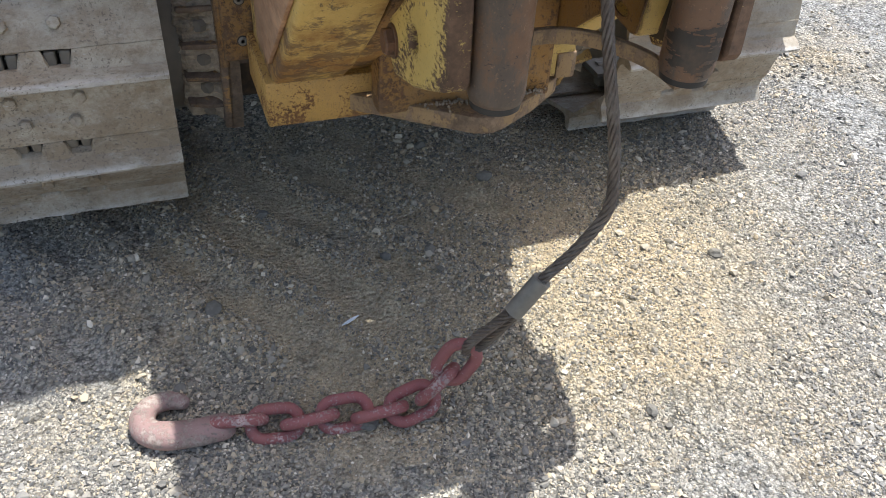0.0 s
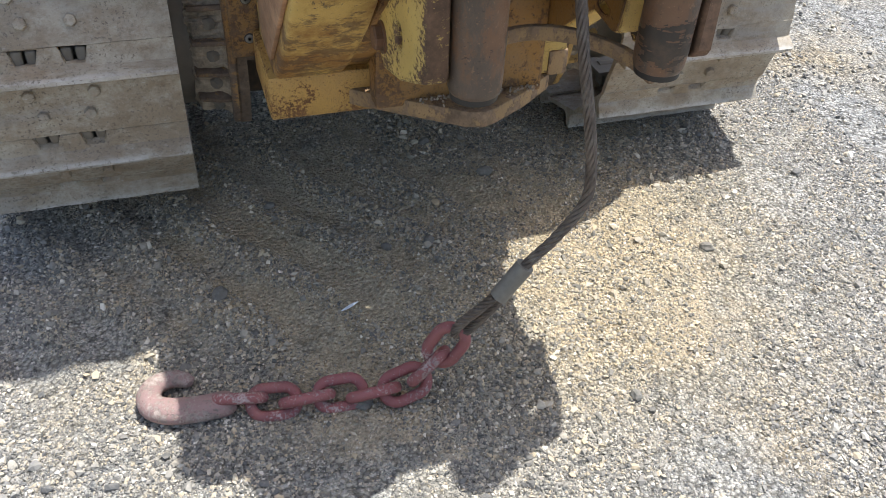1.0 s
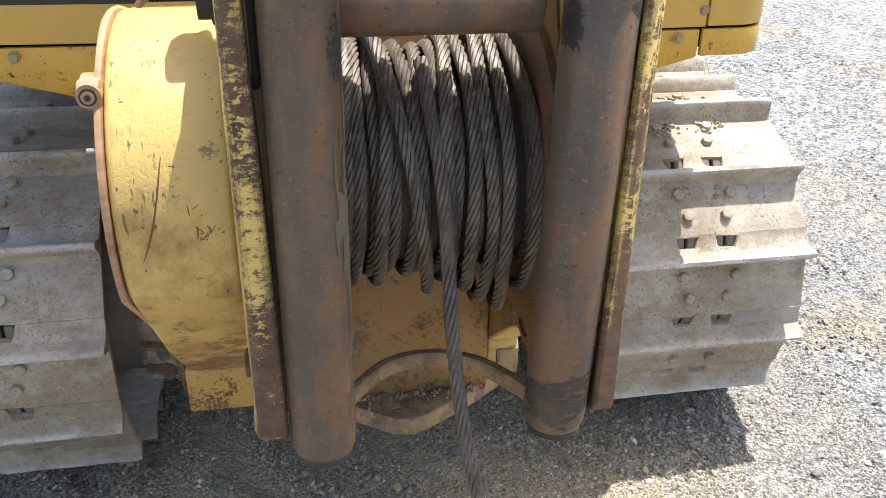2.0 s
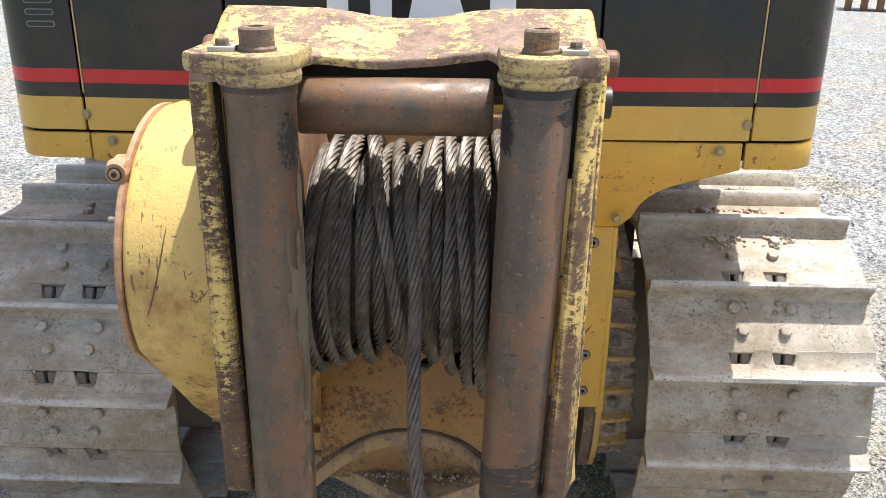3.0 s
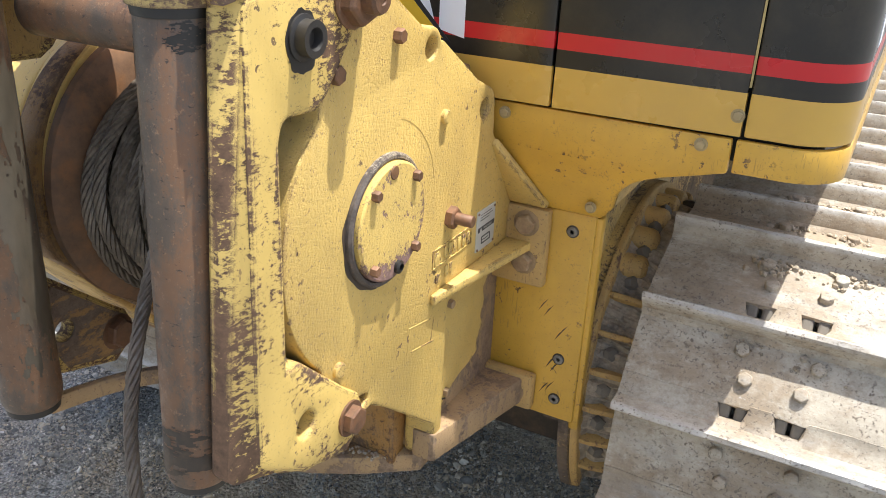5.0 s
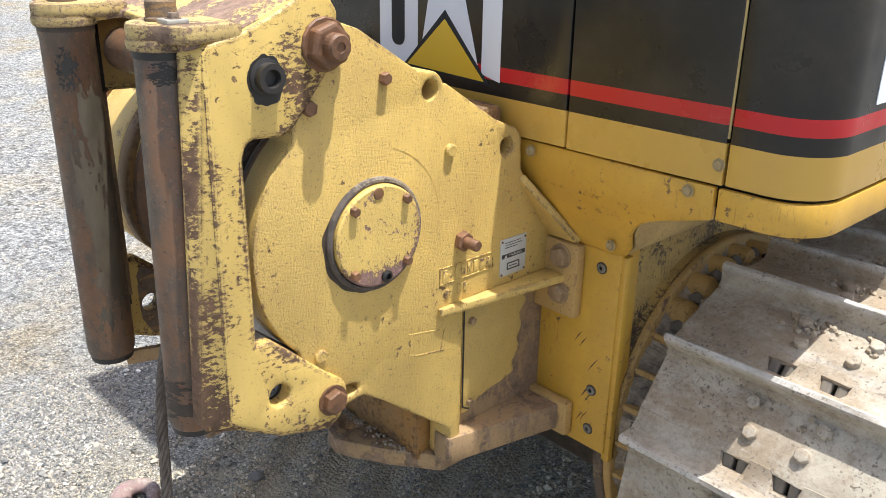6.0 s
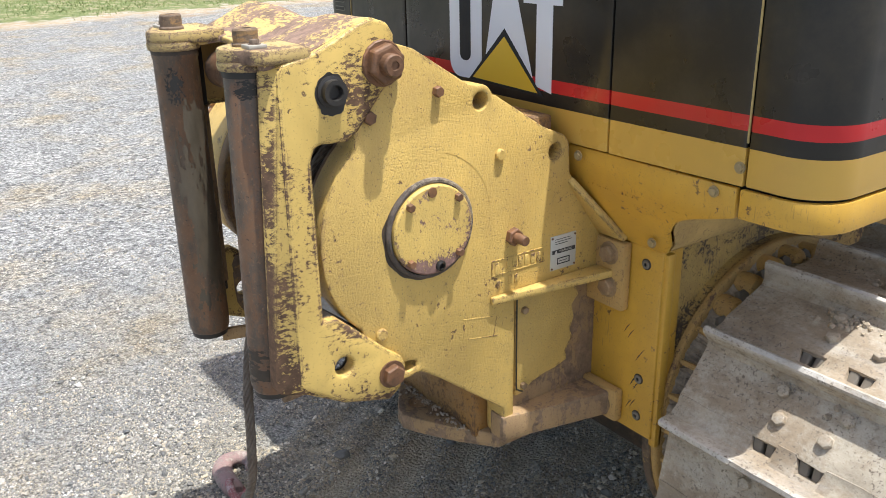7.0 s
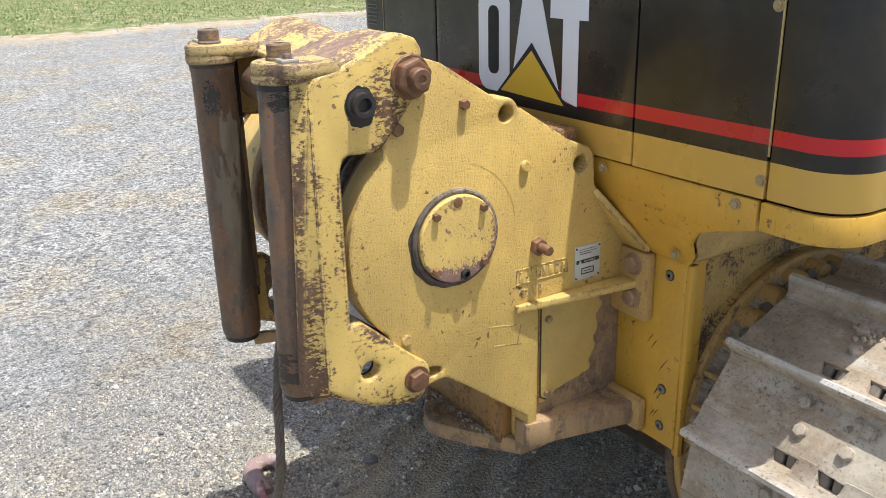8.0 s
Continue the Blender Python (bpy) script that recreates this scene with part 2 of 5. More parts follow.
M_OIL = worn_paint("oily paint", (0.4, 0.34, 0.25), (0.07, 0.058, 0.05), 0.4, 18, 0.3, 0.45, (1, 1, 1), ((0.2, (1, 1.52, 1.6)), (0.2, (2, 1.055, 1.09)))).m
M_RUST = plain("rusty steel", (0.155, 0.085, 0.045), 0.66, 0.1, 0.7, 48, 0.5, (0.27, 0.12, 0.042)).m
M_RIM = plain("orange rusty rim", (0.4, 0.235, 0.13), 0.75, 0.0, 0.45, 60, 0.8, (0.24, 0.115, 0.055), (0.3, 0.5, 1.3)).m
M_ROLLER = roller_steel()
M_BOLT = plain("rusty bolt", (0.15, 0.078, 0.042), 0.55, 0.15, 0.65, 90, 0.4, (0.23, 0.105, 0.048)).m
# Serves real grime as well as dark parts added for shade.
M_GRIME_SHADE = plain("oily grime and shade", (0.05, 0.037, 0.026), 0.6, 0.0, 0.6, 50, 0.4, (0.11, 0.07, 0.04)).m
M_OLIVE = plain("oily olive steel", (0.088, 0.072, 0.05), 0.5, 0.1, 0.55, 30, 0.4, (0.125, 0.088, 0.055), (1.2, 1.2, 0.5)).m
M_LUG = plain("dusty bolt head", (0.3, 0.2, 0.105), 0.75, 0.0, 0.5, 70, 0.4, (0.2, 0.115, 0.06)).m
M_ZINC = plain("dull zinc", (0.2, 0.185, 0.155), 0.55, 0.2, 0.3, 60).m
# Black for real grease, and for the shaded slots beside the rollers.
M_GREASE_SHADE = plain("black grease", (0.02, 0.018, 0.016), 0.5, 0.0, 0.4, 40).m
M_ROPE = plain("wire rope steel", (0.118, 0.093, 0.068), 0.45, 0.1, 0.65, 110, 0.5, (0.25, 0.2, 0.148)).m
M_ROPE2 = plain("hanging wire rope", (0.12, 0.092, 0.07), 0.55, 0.1, 0.6, 90, 0.4, (0.2, 0.175, 0.145)).m
M_SHOE = shoe_steel()
M_LINK = plain("dusty track link", (0.2, 0.175, 0.14), 0.75, 0.1, 0.4, 20).m
M_EARTH = plain("packed dirt", (0.36, 0.295, 0.215), 0.95, 0.0, 0.7, 90, 1.0).m
M_RED = worn_paint("dusty red paint", (0.31, 0.1, 0.1), (0.36, 0.27, 0.25), 0.36, 40, 0.3, 0.65, (1, 1, 1), edges=0.0, cast=0.3, streak=0.0).m
M_HOOK = worn_paint("dusty faded red paint", (0.31, 0.2, 0.185), (0.29, 0.235, 0.205), 0.5, 26, 0.35, 0.7, (1, 1, 1), edges=0.0, cast=0.4, streak=0.0).m
M_BRIGHT = plain("bright zinc", (0.4, 0.375, 0.32), 0.5, 0.3, 0.3, 60).m
M_DULL = plain("dull painted bolt", (0.34, 0.26, 0.13), 0.6, 0.1, 0.35, 70).m
M_DARK = plain("dark interior", (0.02, 0.02, 0.019), 0.8).m
M_WHITE = plain("white decal", (0.75, 0.78, 0.82), 0.4, 0, 0.04, 6, 0.02).m
M_TRIM = plain("brass trim", (0.4, 0.3, 0.12), 0.5, 0.2, 0.3, 60).m
M_DECAL = plain("yellow decal", (0.75, 0.48, 0.03), 0.4, 0, 0.05, 6, 0.02).m
M_PLATE = plain("pale metal label", (0.55, 0.56, 0.52), 0.4, 0.3, 0.12, 30).m
M_INK = plain("dark print", (0.03, 0.03, 0.03), 0.5).m


def hood_paint():
    w = Mat("black hood paint", 0.28)
    w.b.inputs["Specular IOR Level"].default_value = 0.5
    z = w.axis(2)
    band = w.ramp(w.math("MULTIPLY", w.math("SUBTRACT", z, 1.2), 2.0), (0.0, (0.6, 0.37, 0.075)), (0.336, (0.01, 0.0105, 0.01)), (0.404, (0.52, 0.012, 0.018)), (0.466, (0.01, 0.0105, 0.01)))
    band.node.color_ramp.interpolation = "CONSTANT"
    dirt = w.ramp(w.noise(6, 6, rough=0.7), (0.45, 0.0), (0.8, 0.16))
    w.color(w.mix(dirt, band, (0.22, 0.17, 0.1)))
    w.rough(w.ramp(w.noise(9, 5), (0.3, 0.22), (0.75, 0.5)))
    return w.m


M_HOOD = hood_paint()


# ---- mesh helpers ----
def bevel(bm, width, segments=2, angle=0.6):
    bm.normal_update()
    es = [e for e in bm.edges if len(e.link_faces) == 2 and e.calc_face_angle(0) > angle]
    if es:
        bmesh.ops.bevel(bm, geom=es, offset=width, segments=segments, profile=0.5, affect="EDGES", clamp_overlap=True)
    return bm


def part(name, bm, material, parent=None, label="", smooth=True):
    me = bpy.data.meshes.new(name)
    bmesh.ops.recalc_face_normals(bm, faces=bm.faces[:])
    if smooth:
        for f in bm.faces:
            f.smooth = True
        for e in bm.edges:
            if len(e.link_faces) == 2 and e.calc_face_angle(0) > 0.65:
                e.smooth = False
    bm.to_mesh(me)
    bm.free()
    me.materials.append(material)
    ob = new(name, me)
    if parent:
        ob.parent = parent
    if label:
        ob["label"] = label
    return ob


def thing(name, label, category, group="", kind=""):
    return tagged(new(name), label, category, group, kind)


def box(x0, x1, y0, y1, z0, z1, b=0.0, bm=None, seg=2):
    one = bmesh.new()
    bmesh.ops.create_cube(one, size=1.0)
    for v in one.verts:
        v.co = Vector((x0 + (v.co.x + 0.5) * (x1 - x0), y0 + (v.co.y + 0.5) * (y1 - y0), z0 + (v.co.z + 0.5) * (z1 - z0)))
    if b:
        bevel(one, b, seg)
    return join(bm, one)


def join(bm, one):
    if bm is None:
        return one
    me = bpy.data.meshes.new("piece")
    one.to_mesh(me)
    one.free()
    bm.from_mesh(me)
    bpy.data.meshes.remove(me)
    return bm


AX = {"x": Matrix(((0, 0, 1), (1, 0, 0), (0, 1, 0))), "y": Matrix(((1, 0, 0), (0, 0, 1), (0, 1, 0))), "z": Matrix.Identity(3)}


def circle(cx, cy, r, n=24, a0=0.0, a1=360.0):
    closed = abs(a1 - a0) >= 359.9
    k = n if closed else n + 1
    return [(cx + r * math.cos(radians(a0 + (a1 - a0) * i / n)), cy + r * math.sin(radians(a0 + (a1 - a0) * i / n))) for i in range(k)]


def prism(outline, axis, a, b, holes=(), bev=0.0, bm=None, seg=2):
    """A flat outline with holes, extruded along an axis from a to b. The outline is (y,z), (x,z) or (x,y)."""
    one = bmesh.new()
    m = AX[axis]
    edges = []
    for loop in (outline, *holes):
        vs = [one.verts.new(m @ Vector((p[0], p[1], a))) for p in loop]
        edges += [one.edges.new((vs[i], vs[(i + 1) % len(vs)])) for i in range(len(vs))]
    if holes:
        bmesh.ops.triangle_fill(one, use_beauty=True, use_dissolve=False, edges=edges)
    else:
        one.faces.new(one.verts[:])
    ext = bmesh.ops.extrude_face_region(one, geom=one.faces[:])
    bmesh.ops.translate(one, verts=[g for g in ext["geom"] if isinstance(g, bmesh.types.BMVert)], vec=m @ Vector((0, 0, b - a)))
    bmesh.ops.recalc_face_normals(one, faces=one.faces[:])
    if bev:
        bevel(one, bev, seg)
    return join(bm, one)


def lathe(profile, centre, axis, n=32, bm=None):
    """Turn (radius, along) pairs round an axis through centre."""
    one = bmesh.new()
    m = AX[axis]
    rings = []
    for r, h in profile:
        rings.append([one.verts.new(Vector(centre) + m @ Vector((r * math.cos(2 * math.pi * i / n), r * math.sin(2 * math.pi * i / n), h))) for i in range(n)])
    for p, q in zip(rings, rings[1:]):
        for i in range(n):
            one.faces.new((p[i], p[(i + 1) % n], q[(i + 1) % n], q[i]))
    one.faces.new(rings[0])
    one.faces.new(rings[-1])
    return join(bm, one)


def tube(points, radius, sides=8, bm=None, closed=False):
    one = bmesh.new()
    pts = [Vector(p) for p in points]
    n = len(pts)
    up = None
    rings = []
    for i, p in enumerate(pts):
        if closed:
            t = (pts[(i + 1) % n] - pts[i - 1]).normalized()
        else:
            t = (pts[min(i + 1, n - 1)] - pts[max(i - 1, 0)]).normalized()
        if up is None:
            up = t.orthogonal().normalized()
        up = (up - t * up.dot(t)).normalized()
        s = t.cross(up)
        r = radius(i / (n - 1)) if callable(radius) else radius
        rings.append([one.verts.new(p + (up * math.cos(2 * math.pi * k / sides) + s * math.sin(2 * math.pi * k / sides)) * r) for k in range(sides)])
    pairs = list(zip(rings, rings[1:])) + ([(rings[-1], rings[0])] if closed else [])
    for a, b in pairs:
        off = 0
        if closed and a is rings[-1]:
            off = min(range(sides), key=lambda o: (a[0].co - b[o].co).length)
        for k in range(sides):
            one.faces.new((a[k], a[(k + 1) % sides], b[(k + 1 + off) % sides], b[(k + off) % sides]))
    if not closed:
        one.faces.new(rings[0])
        one.faces.new(rings[-1])
    return join(bm, one)


def bolt(axis_dir, at, r, h, washer=0.0, bm=None, dome=False):
    """A hexagon bolt head that stands h proud of the place at, along axis_dir."""
    one = bmesh.new()
    prof = [(r, 0.0), (r, h * 0.85), (r * 0.86, h)]
    n = 6
    rings = []
    turn = Vector(axis_dir).to_track_quat("Z", "Y").to_matrix()
    for rr, hh in prof:
        rings.append([one.verts.new(Vector(at) + turn @ Vector((rr * math.cos(2 * math.pi * (i + 0.3) / n), rr * math.sin(2 * math.pi * (i + 0.3) / n), hh))) for i in range(n)])
    for p, q in zip(rings, rings[1:]):
        for i in range(n):
            one.faces.new((p[i], p[(i + 1) % n], q[(i + 1) % n], q[i]))
    one.faces.new(rings[-1])
    one.faces.new(rings[0])
    if washer:
        w = [[one.verts.new(Vector(at) + turn @ Vector((washer * math.cos(2 * math.pi * i / 16), washer * math.sin(2 * math.pi * i / 16), hh))) for i in range(16)] for hh in (-0.001, h * 0.2)]
        for i in range(16):
            one.faces.new((w[0][i], w[0][(i + 1) % 16], w[1][(i + 1) % 16], w[1][i]))
        one.faces.new(w[1])
    return join(bm, one)


def catmull(pts, step=0.01):
    pts = [Vector(p) for p in pts]
    out = []
    for i in range(len(pts) - 1):
        p0, p1, p2, p3 = pts[max(i - 1, 0)], pts[i], pts[i + 1], pts[min(i + 2, len(pts) - 1)]
        n = max(2, int((p2 - p1).length / step))
        for k in range(n):
            t = k / n
            out.append(0.5 * ((2 * p1) + (p2 - p0) * t + (2 * p0 - 5 * p1 + 4 * p2 - p3) * t * t + (3 * p1 - p0 - 3 * p2 + p3) * t ** 3))
    out.append(pts[-1])
    return out


def strands(points, r=0.0115, lay=0.13, count=6, sides=5, bm=None, phase=0.0):
    """A wire rope along points: strands laid in a helix round a core."""
    pts = [Vector(p) for p in points]
    n = len(pts)
    up = None
    d = 0.0
    rails = [[] for _ in range(count)]
    for i, p in enumerate(pts):
        t = (pts[min(i + 1, n - 1)] - pts[max(i - 1, 0)]).normalized()
        if up is None:
            up = t.orthogonal().normalized()
        up = (up - t * up.dot(t)).normalized()
        s = t.cross(up)
        if i:
            d += (p - pts[i - 1]).length
        for k in range(count):
            a = 2 * math.pi * (k / count + d / lay) + phase
            rails[k].append(p + (up * math.cos(a) + s * math.sin(a)) * r * 0.66)
    if bm is None:
        bm = bmesh.new()
    for rail in rails:
        tube(rail, r * 0.37, sides, bm)
    return bm


# ---- ground ----
def rut(x, y):
    """Grouser prints left where the machine turned: -1 to 1 across a ridge, 0 elsewhere."""
    k = math.sin((x * 0.86 + y * 0.51 + 0.05 * noise.noise(Vector((x * 2, y * 2, 9)))) * 2 * math.pi / 0.19)
    here = (1.6 + 0.9 * noise.noise(Vector((x * 1.1 + 4, y * 1.1, 1)))) * (1 - ((x - 0.35) / 1.05) ** 2 - ((y - 2.15) / 0.7) ** 2)
    return k * max(0.0, min(1.0, here))


def ground_z(x, y):
    d = max(0.0, math.hypot(x - 1, y - 1.5) - 4)
    lift = 0.033 * max(-6.0, min(6.0, x - 0.95)) / (1 + 0.1 * d)
    return lift + 0.012 * noise.noise(Vector((x * 1.3, y * 1.3, 0))) + 0.007 * noise.noise(Vector((x * 6, y * 6, 3))) + 0.004 * noise.noise(Vector((x * 17, y * 17, 6))) + 0.011 * rut(x, y)


def reach(w):
    """Distance from the middle of the patch that the machine has worked."""
    far = w.t.nodes.new("ShaderNodeVectorMath")
    far.operation = "DISTANCE"
    w.t.links.new(w.pos, far.inputs[0])
    far.inputs[1].default_value = (0.95, 2.1, 0.0)
    return far.outputs["Value"]


def ground_material():
    """Grey crushed stone bedded in tan fines: gravelly and sandy patches, more fines where the machine has worked."""
    w = Mat("gravel ground", 0.95)
    grades = ((0.08, (0.157, 0.156, 0.152)), (0.35, (0.315, 0.306, 0.287)), (0.68, (0.452, 0.434, 0.392)), (0.95, (0.67, 0.645, 0.59)))
    fine = w.ramp(w.voronoi(210.0, "F1", "Color"), *grades)
    large = w.ramp(w.voronoi(84.0, "F1", "Color"), *grades)
    # Cell borders painted darker for the shade between stones.
    gap = w.ramp(w.voronoi(84.0), (0.38, (1.0, 1.0, 1.0)), (0.62, (0.5, 0.49, 0.47)))
    chips = w.mix(w.ramp(w.noise(40.0, 4), (0.45, 0.0), (0.5, 1.0)), fine, w.mix(1.0, large, gap, "MULTIPLY"))
    wide = w.ramp(w.noise(0.9, 7, rough=0.68), (0.36, (0.98, 0.86, 0.68)), (0.44, (1.0, 0.97, 0.92)), (0.52, (0.86, 0.89, 0.94)), (0.64, (1.06, 1.08, 1.12)))
    stones = w.mix(1.0, chips, wide, "MULTIPLY")
    far = reach(w)
    worked = w.span(far, 0.4, 1.3)
    sand = w.ramp(w.math("ADD", w.noise(2.4, 10, rough=0.76), w.math("MULTIPLY", worked, 0.2)), (0.56, 0.0), (0.66, 0.8))
    silt = w.ramp(w.noise(130, 9, rough=0.9), (0.41, (0.27, 0.215, 0.145)), (0.5, (0.48, 0.395, 0.27)), (0.6, (0.66, 0.575, 0.44)))
    near = w.mix(sand, stones, w.mix(0.35, silt, fine))
    clump = w.ramp(w.noise(12.0, 11, rough=0.88), (0.42, (0.68, 0.69, 0.7)), (0.56, (1.14, 1.14, 1.13)))
    near = w.mix(0.7, near, clump, "MULTIPLY")
    heap = w.ramp(w.voronoi(42.0, "F1", "Color"), (0.15, (0.4, 0.4, 0.41)), (0.45, (1.1, 1.1, 1.1)), (0.85, (1.75, 1.75, 1.75)))
    beyond = w.span(far, 4.2, 1.9)
    near = w.mix(w.span(far, 0.6, 1.5), near, w.mix(1.0, near, (1.22, 1.13, 0.94), "MULTIPLY"))
    near = w.mix(w.math("MULTIPLY", beyond, 0.85), near, w.mix(1.0, near, heap, "MULTIPLY"))
    x = w.axis(0)
    y = w.axis(1)
    line = w.math("ADD", w.math("ADD", x, w.math("MULTIPLY", y, 0.08)), w.math("MULTIPLY", w.noise(0.55, 7, rough=0.7), 5.0))
    soil = w.ramp(w.noise(2.2, 9, rough=0.8), (0.38, (0.4, 0.25, 0.13)), (0.5, (0.5, 0.4, 0.27)), (0.62, (0.56, 0.53, 0.46)))
    edge = w.ramp(w.math("ADD", line, 15.2), (0.0, 0.95), (1.5, 0.0))
    turf = w.ramp(w.noise(3.2, 9, (0.5, 1, 1), 0.8), (0.4, (0.42, 0.36, 0.22)), (0.49, (0.22, 0.25, 0.09)), (0.62, (0.13, 0.18, 0.05)))
    side = w.ramp(w.math("ADD", line, 16.0), (0.0, 1.0), (0.35, 0.0))
    w.color(w.mix(side, w.mix(edge, near, soil), turf))
    h = w.math("ADD", w.math("MULTIPLY", w.voronoi(210.0), -0.4), w.math("ADD", w.math("MULTIPLY", w.voronoi(84.0), -1.2), w.math("MULTIPLY", w.noise(26.0, 6), 1.0)))
    return w.bump(h, 1.0, 0.014).m


def spread(lo, hi, step, far):
    """Coordinates that are close together from lo to hi and grow outwards to far."""
    xs = list(np.arange(lo, hi, step))
    d, x = step, hi
    right = []
    while x < far:
        right.append(x)
        d *= 1.25
        x += d
    d, x = step * 1.25, lo - step
    left = []
    while x > -far:
        left.append(x)
        d *= 1.25
        x -= d
    return left[::-1] + xs + right + [far]


def build_ground():
    xs, ys = spread(-1.6, 3.6, 0.025, 900), spread(-0.2, 3.6, 0.025, 900)
    verts = [(x, y, ground_z(x, y)) for y in ys for x in xs]
    n = len(xs)
    faces = [(j * n + i, j * n + i + 1, (j + 1) * n + i + 1, (j + 1) * n + i) for j in range(len(ys) - 1) for i in range(n - 1)]
    me = bpy.data.meshes.new("ground")
    me.from_pydata(verts, [], faces)
    me.materials.append(ground_material())
    me.polygons.foreach_set("use_smooth", [True] * len(faces))
    tagged(new("ground", me), "pale crushed-gravel yard with sandy patches and grass beyond", "ground", kind="structure")


build_ground()


# ---- tracks ----
def track_shoe_mesh():
    """One shoe: u along the travel, v outwards, x across; two windows with slanted ends are cut in the trailing edge."""
    full = [(-0.136, -0.018), (-0.136, -0.0095), (-0.114, -0.0065), (-0.09, 0.01), (-0.083, 0.048), (-0.079, 0.055), (-0.069, 0.055), (-0.065, 0.05), (-0.057, 0.012), (-0.043, 0.001), (0.02, 0.0), (0.086, 0.0012), (0.0955, -0.001), (0.096, -0.011), (0.082, -0.014)]
    cut = [(-0.097, -0.018), (-0.097, -0.008), (-0.097, 0.003)] + full[3:]
    half = 0.29
    sections = [(-half, full, -0.004), (-half + 0.004, full, 0.0)]
    sections += [(-half + 0.03 * k, full, 0.0) for k in range(1, 7)]
    for c in (-0.056, 0.056):
        sections += [(c - 0.034, full, 0.0), (c - 0.03, [((p[0] * 2 + q[0]) / 3, p[1]) for p, q in zip(full, cut)], 0.0), (c - 0.022, cut, 0.0), (c + 0.022, cut, 0.0), (c + 0.03, [((p[0] * 2 + q[0]) / 3, p[1]) for p, q in zip(full, cut)], 0.0), (c + 0.034, full, 0.0)]
    sections += [(half - 0.03 * k, full, 0.0) for k in range(6, 0, -1)]
    sections += [(half - 0.004, full, 0.0), (half, full, -0.004)]
    bm = bmesh.new()
    rows = []
    for x, out, inset in sections:
        row = []
        for i, (u, v) in enumerate(out):
            worn = 0.0022 * noise.noise(Vector((x * 21, i * 0.7, 2))) + 0.0012 * noise.noise(Vector((x * 60, i, 5)))
            if i in (4, 5, 6, 7):
                v += worn - (0.003 if inset else 0.0)
            elif i in (0, 1, 2, 11, 12, 13):
                u += worn * 1.3
            row.append(bm.verts.new((x, u, v)))
        rows.append(row)
    n = len(full)
    for p, q in zip(rows, rows[1:]):
        for k in range(n):
            bm.faces.new((p[k], p[(k + 1) % n], q[(k + 1) % n], q[k]))
    bm.faces.new(rows[0])
    bm.faces.new(rows[-1])
    bmesh.ops.recalc_face_normals(bm, faces=bm.faces[:])
    return bm


def shoe_bolt_mesh():
    bm = bmesh.new()
    bolt((0, 0, 1), (0, 0, 0), 0.016, 0.015, 0.0, bm)
    bevel(bm, 0.004, 2)
    return bm


def link_mesh():
    bm = bmesh.new()
    for s in (-1, 1):
        prism([(-0.09, -0.085), (-0.075, -0.03), (-0.06, -0.016), (0.06, -0.016), (0.085, -0.03), (0.095, -0.085), (0.03, -0.1), (-0.03, -0.1)], "x", s * 0.056 - 0.012, s * 0.056 + 0.012, bev=0.004, bm=bm, seg=1)
    for c in (-0.056, 0.056):
        for d in (-0.0165, 0.0165):
            box(c + d - 0.0125, c + d + 0.0125, -0.13, -0.08, -0.07, -0.0145, 0.006, bm)
    lathe([(0.024, -0.09), (0.024, 0.09)], (0, -0.095, -0.075), "x", 12, bm)
    box(-0.12, 0.12, -0.165, -0.03, -0.092, -0.078, bm=bm)
    return bm


SHOE, BOLT_MESH, LINK = None, None, None


def build_track(x, yc, zc, R, first, label):
    """Shoes round a rear sprocket and a front idler; the grousers turn past the rear at 29 degrees a shoe."""
    global SHOE, BOLT_MESH, LINK
    root = thing("crawler_track", label, "track", "crawler tracks")
    root.location = (x, yc, 0)
    pitch, front = 0.222, 2.30
    spots = []
    for k in range(6):
        spots.append((0.0, zc, first + 29 * k))
    y = R * math.cos(radians(first)) + 0.2
    while y < front:
        spots.append((y, zc, 90))
        y += pitch
    y = 0.12
    while y < front:
        spots.append((y, zc, 270))
        y += pitch
    for k in range(6):
        spots.append((front, zc, -72 + 29 * k))
    for dy, cz, deg in spots:
        a = radians(deg)
        n = Vector((0, math.cos(a), math.sin(a)))
        u = Vector((0, -math.sin(a), math.cos(a)))
        m = Matrix((( 1, 0, 0, 0), (0, u.y, n.y, dy + R * n.y), (0, u.z, n.z, cz + R * n.z), (0, 0, 0, 1)))
        if SHOE is None:
            shoe = part("track_shoe", track_shoe_mesh(), M_SHOE, root)
            SHOE = shoe.data
            link = part("chain_link", link_mesh(), M_LINK, shoe, smooth=False)
            LINK = link.data
        else:
            shoe = new("track_shoe", SHOE)
            shoe.parent = root
            link = new("chain_link", LINK)
            link.parent = shoe
        shoe.matrix_local = m
        for bx, bu in ((-0.075, -0.022), (0.075, -0.022), (-0.055, 0.038), (0.055, 0.038)):
            if BOLT_MESH is None:
                b = part("bolt", shoe_bolt_mesh(), M_SHOE, shoe)
                BOLT_MESH = b.data
            else:
                b = new("bolt", BOLT_MESH)
                b.parent = shoe
            b.location = (bx + 0.008, bu, 0.0)
    return root


build_track(1.843, 2.526, 0.514, 0.438, 111.5, "dusty grey steel crawler track with bolted single-grouser shoes")
build_track(0.012, 2.535, 0.499, 0.4555, 122.2, "dusty grey steel crawler track with bolted single-grouser shoes")


# ---- bulldozer body ----
dozer = thing("bulldozer", "yellow and black bulldozer rear with a red stripe", "bulldozer")


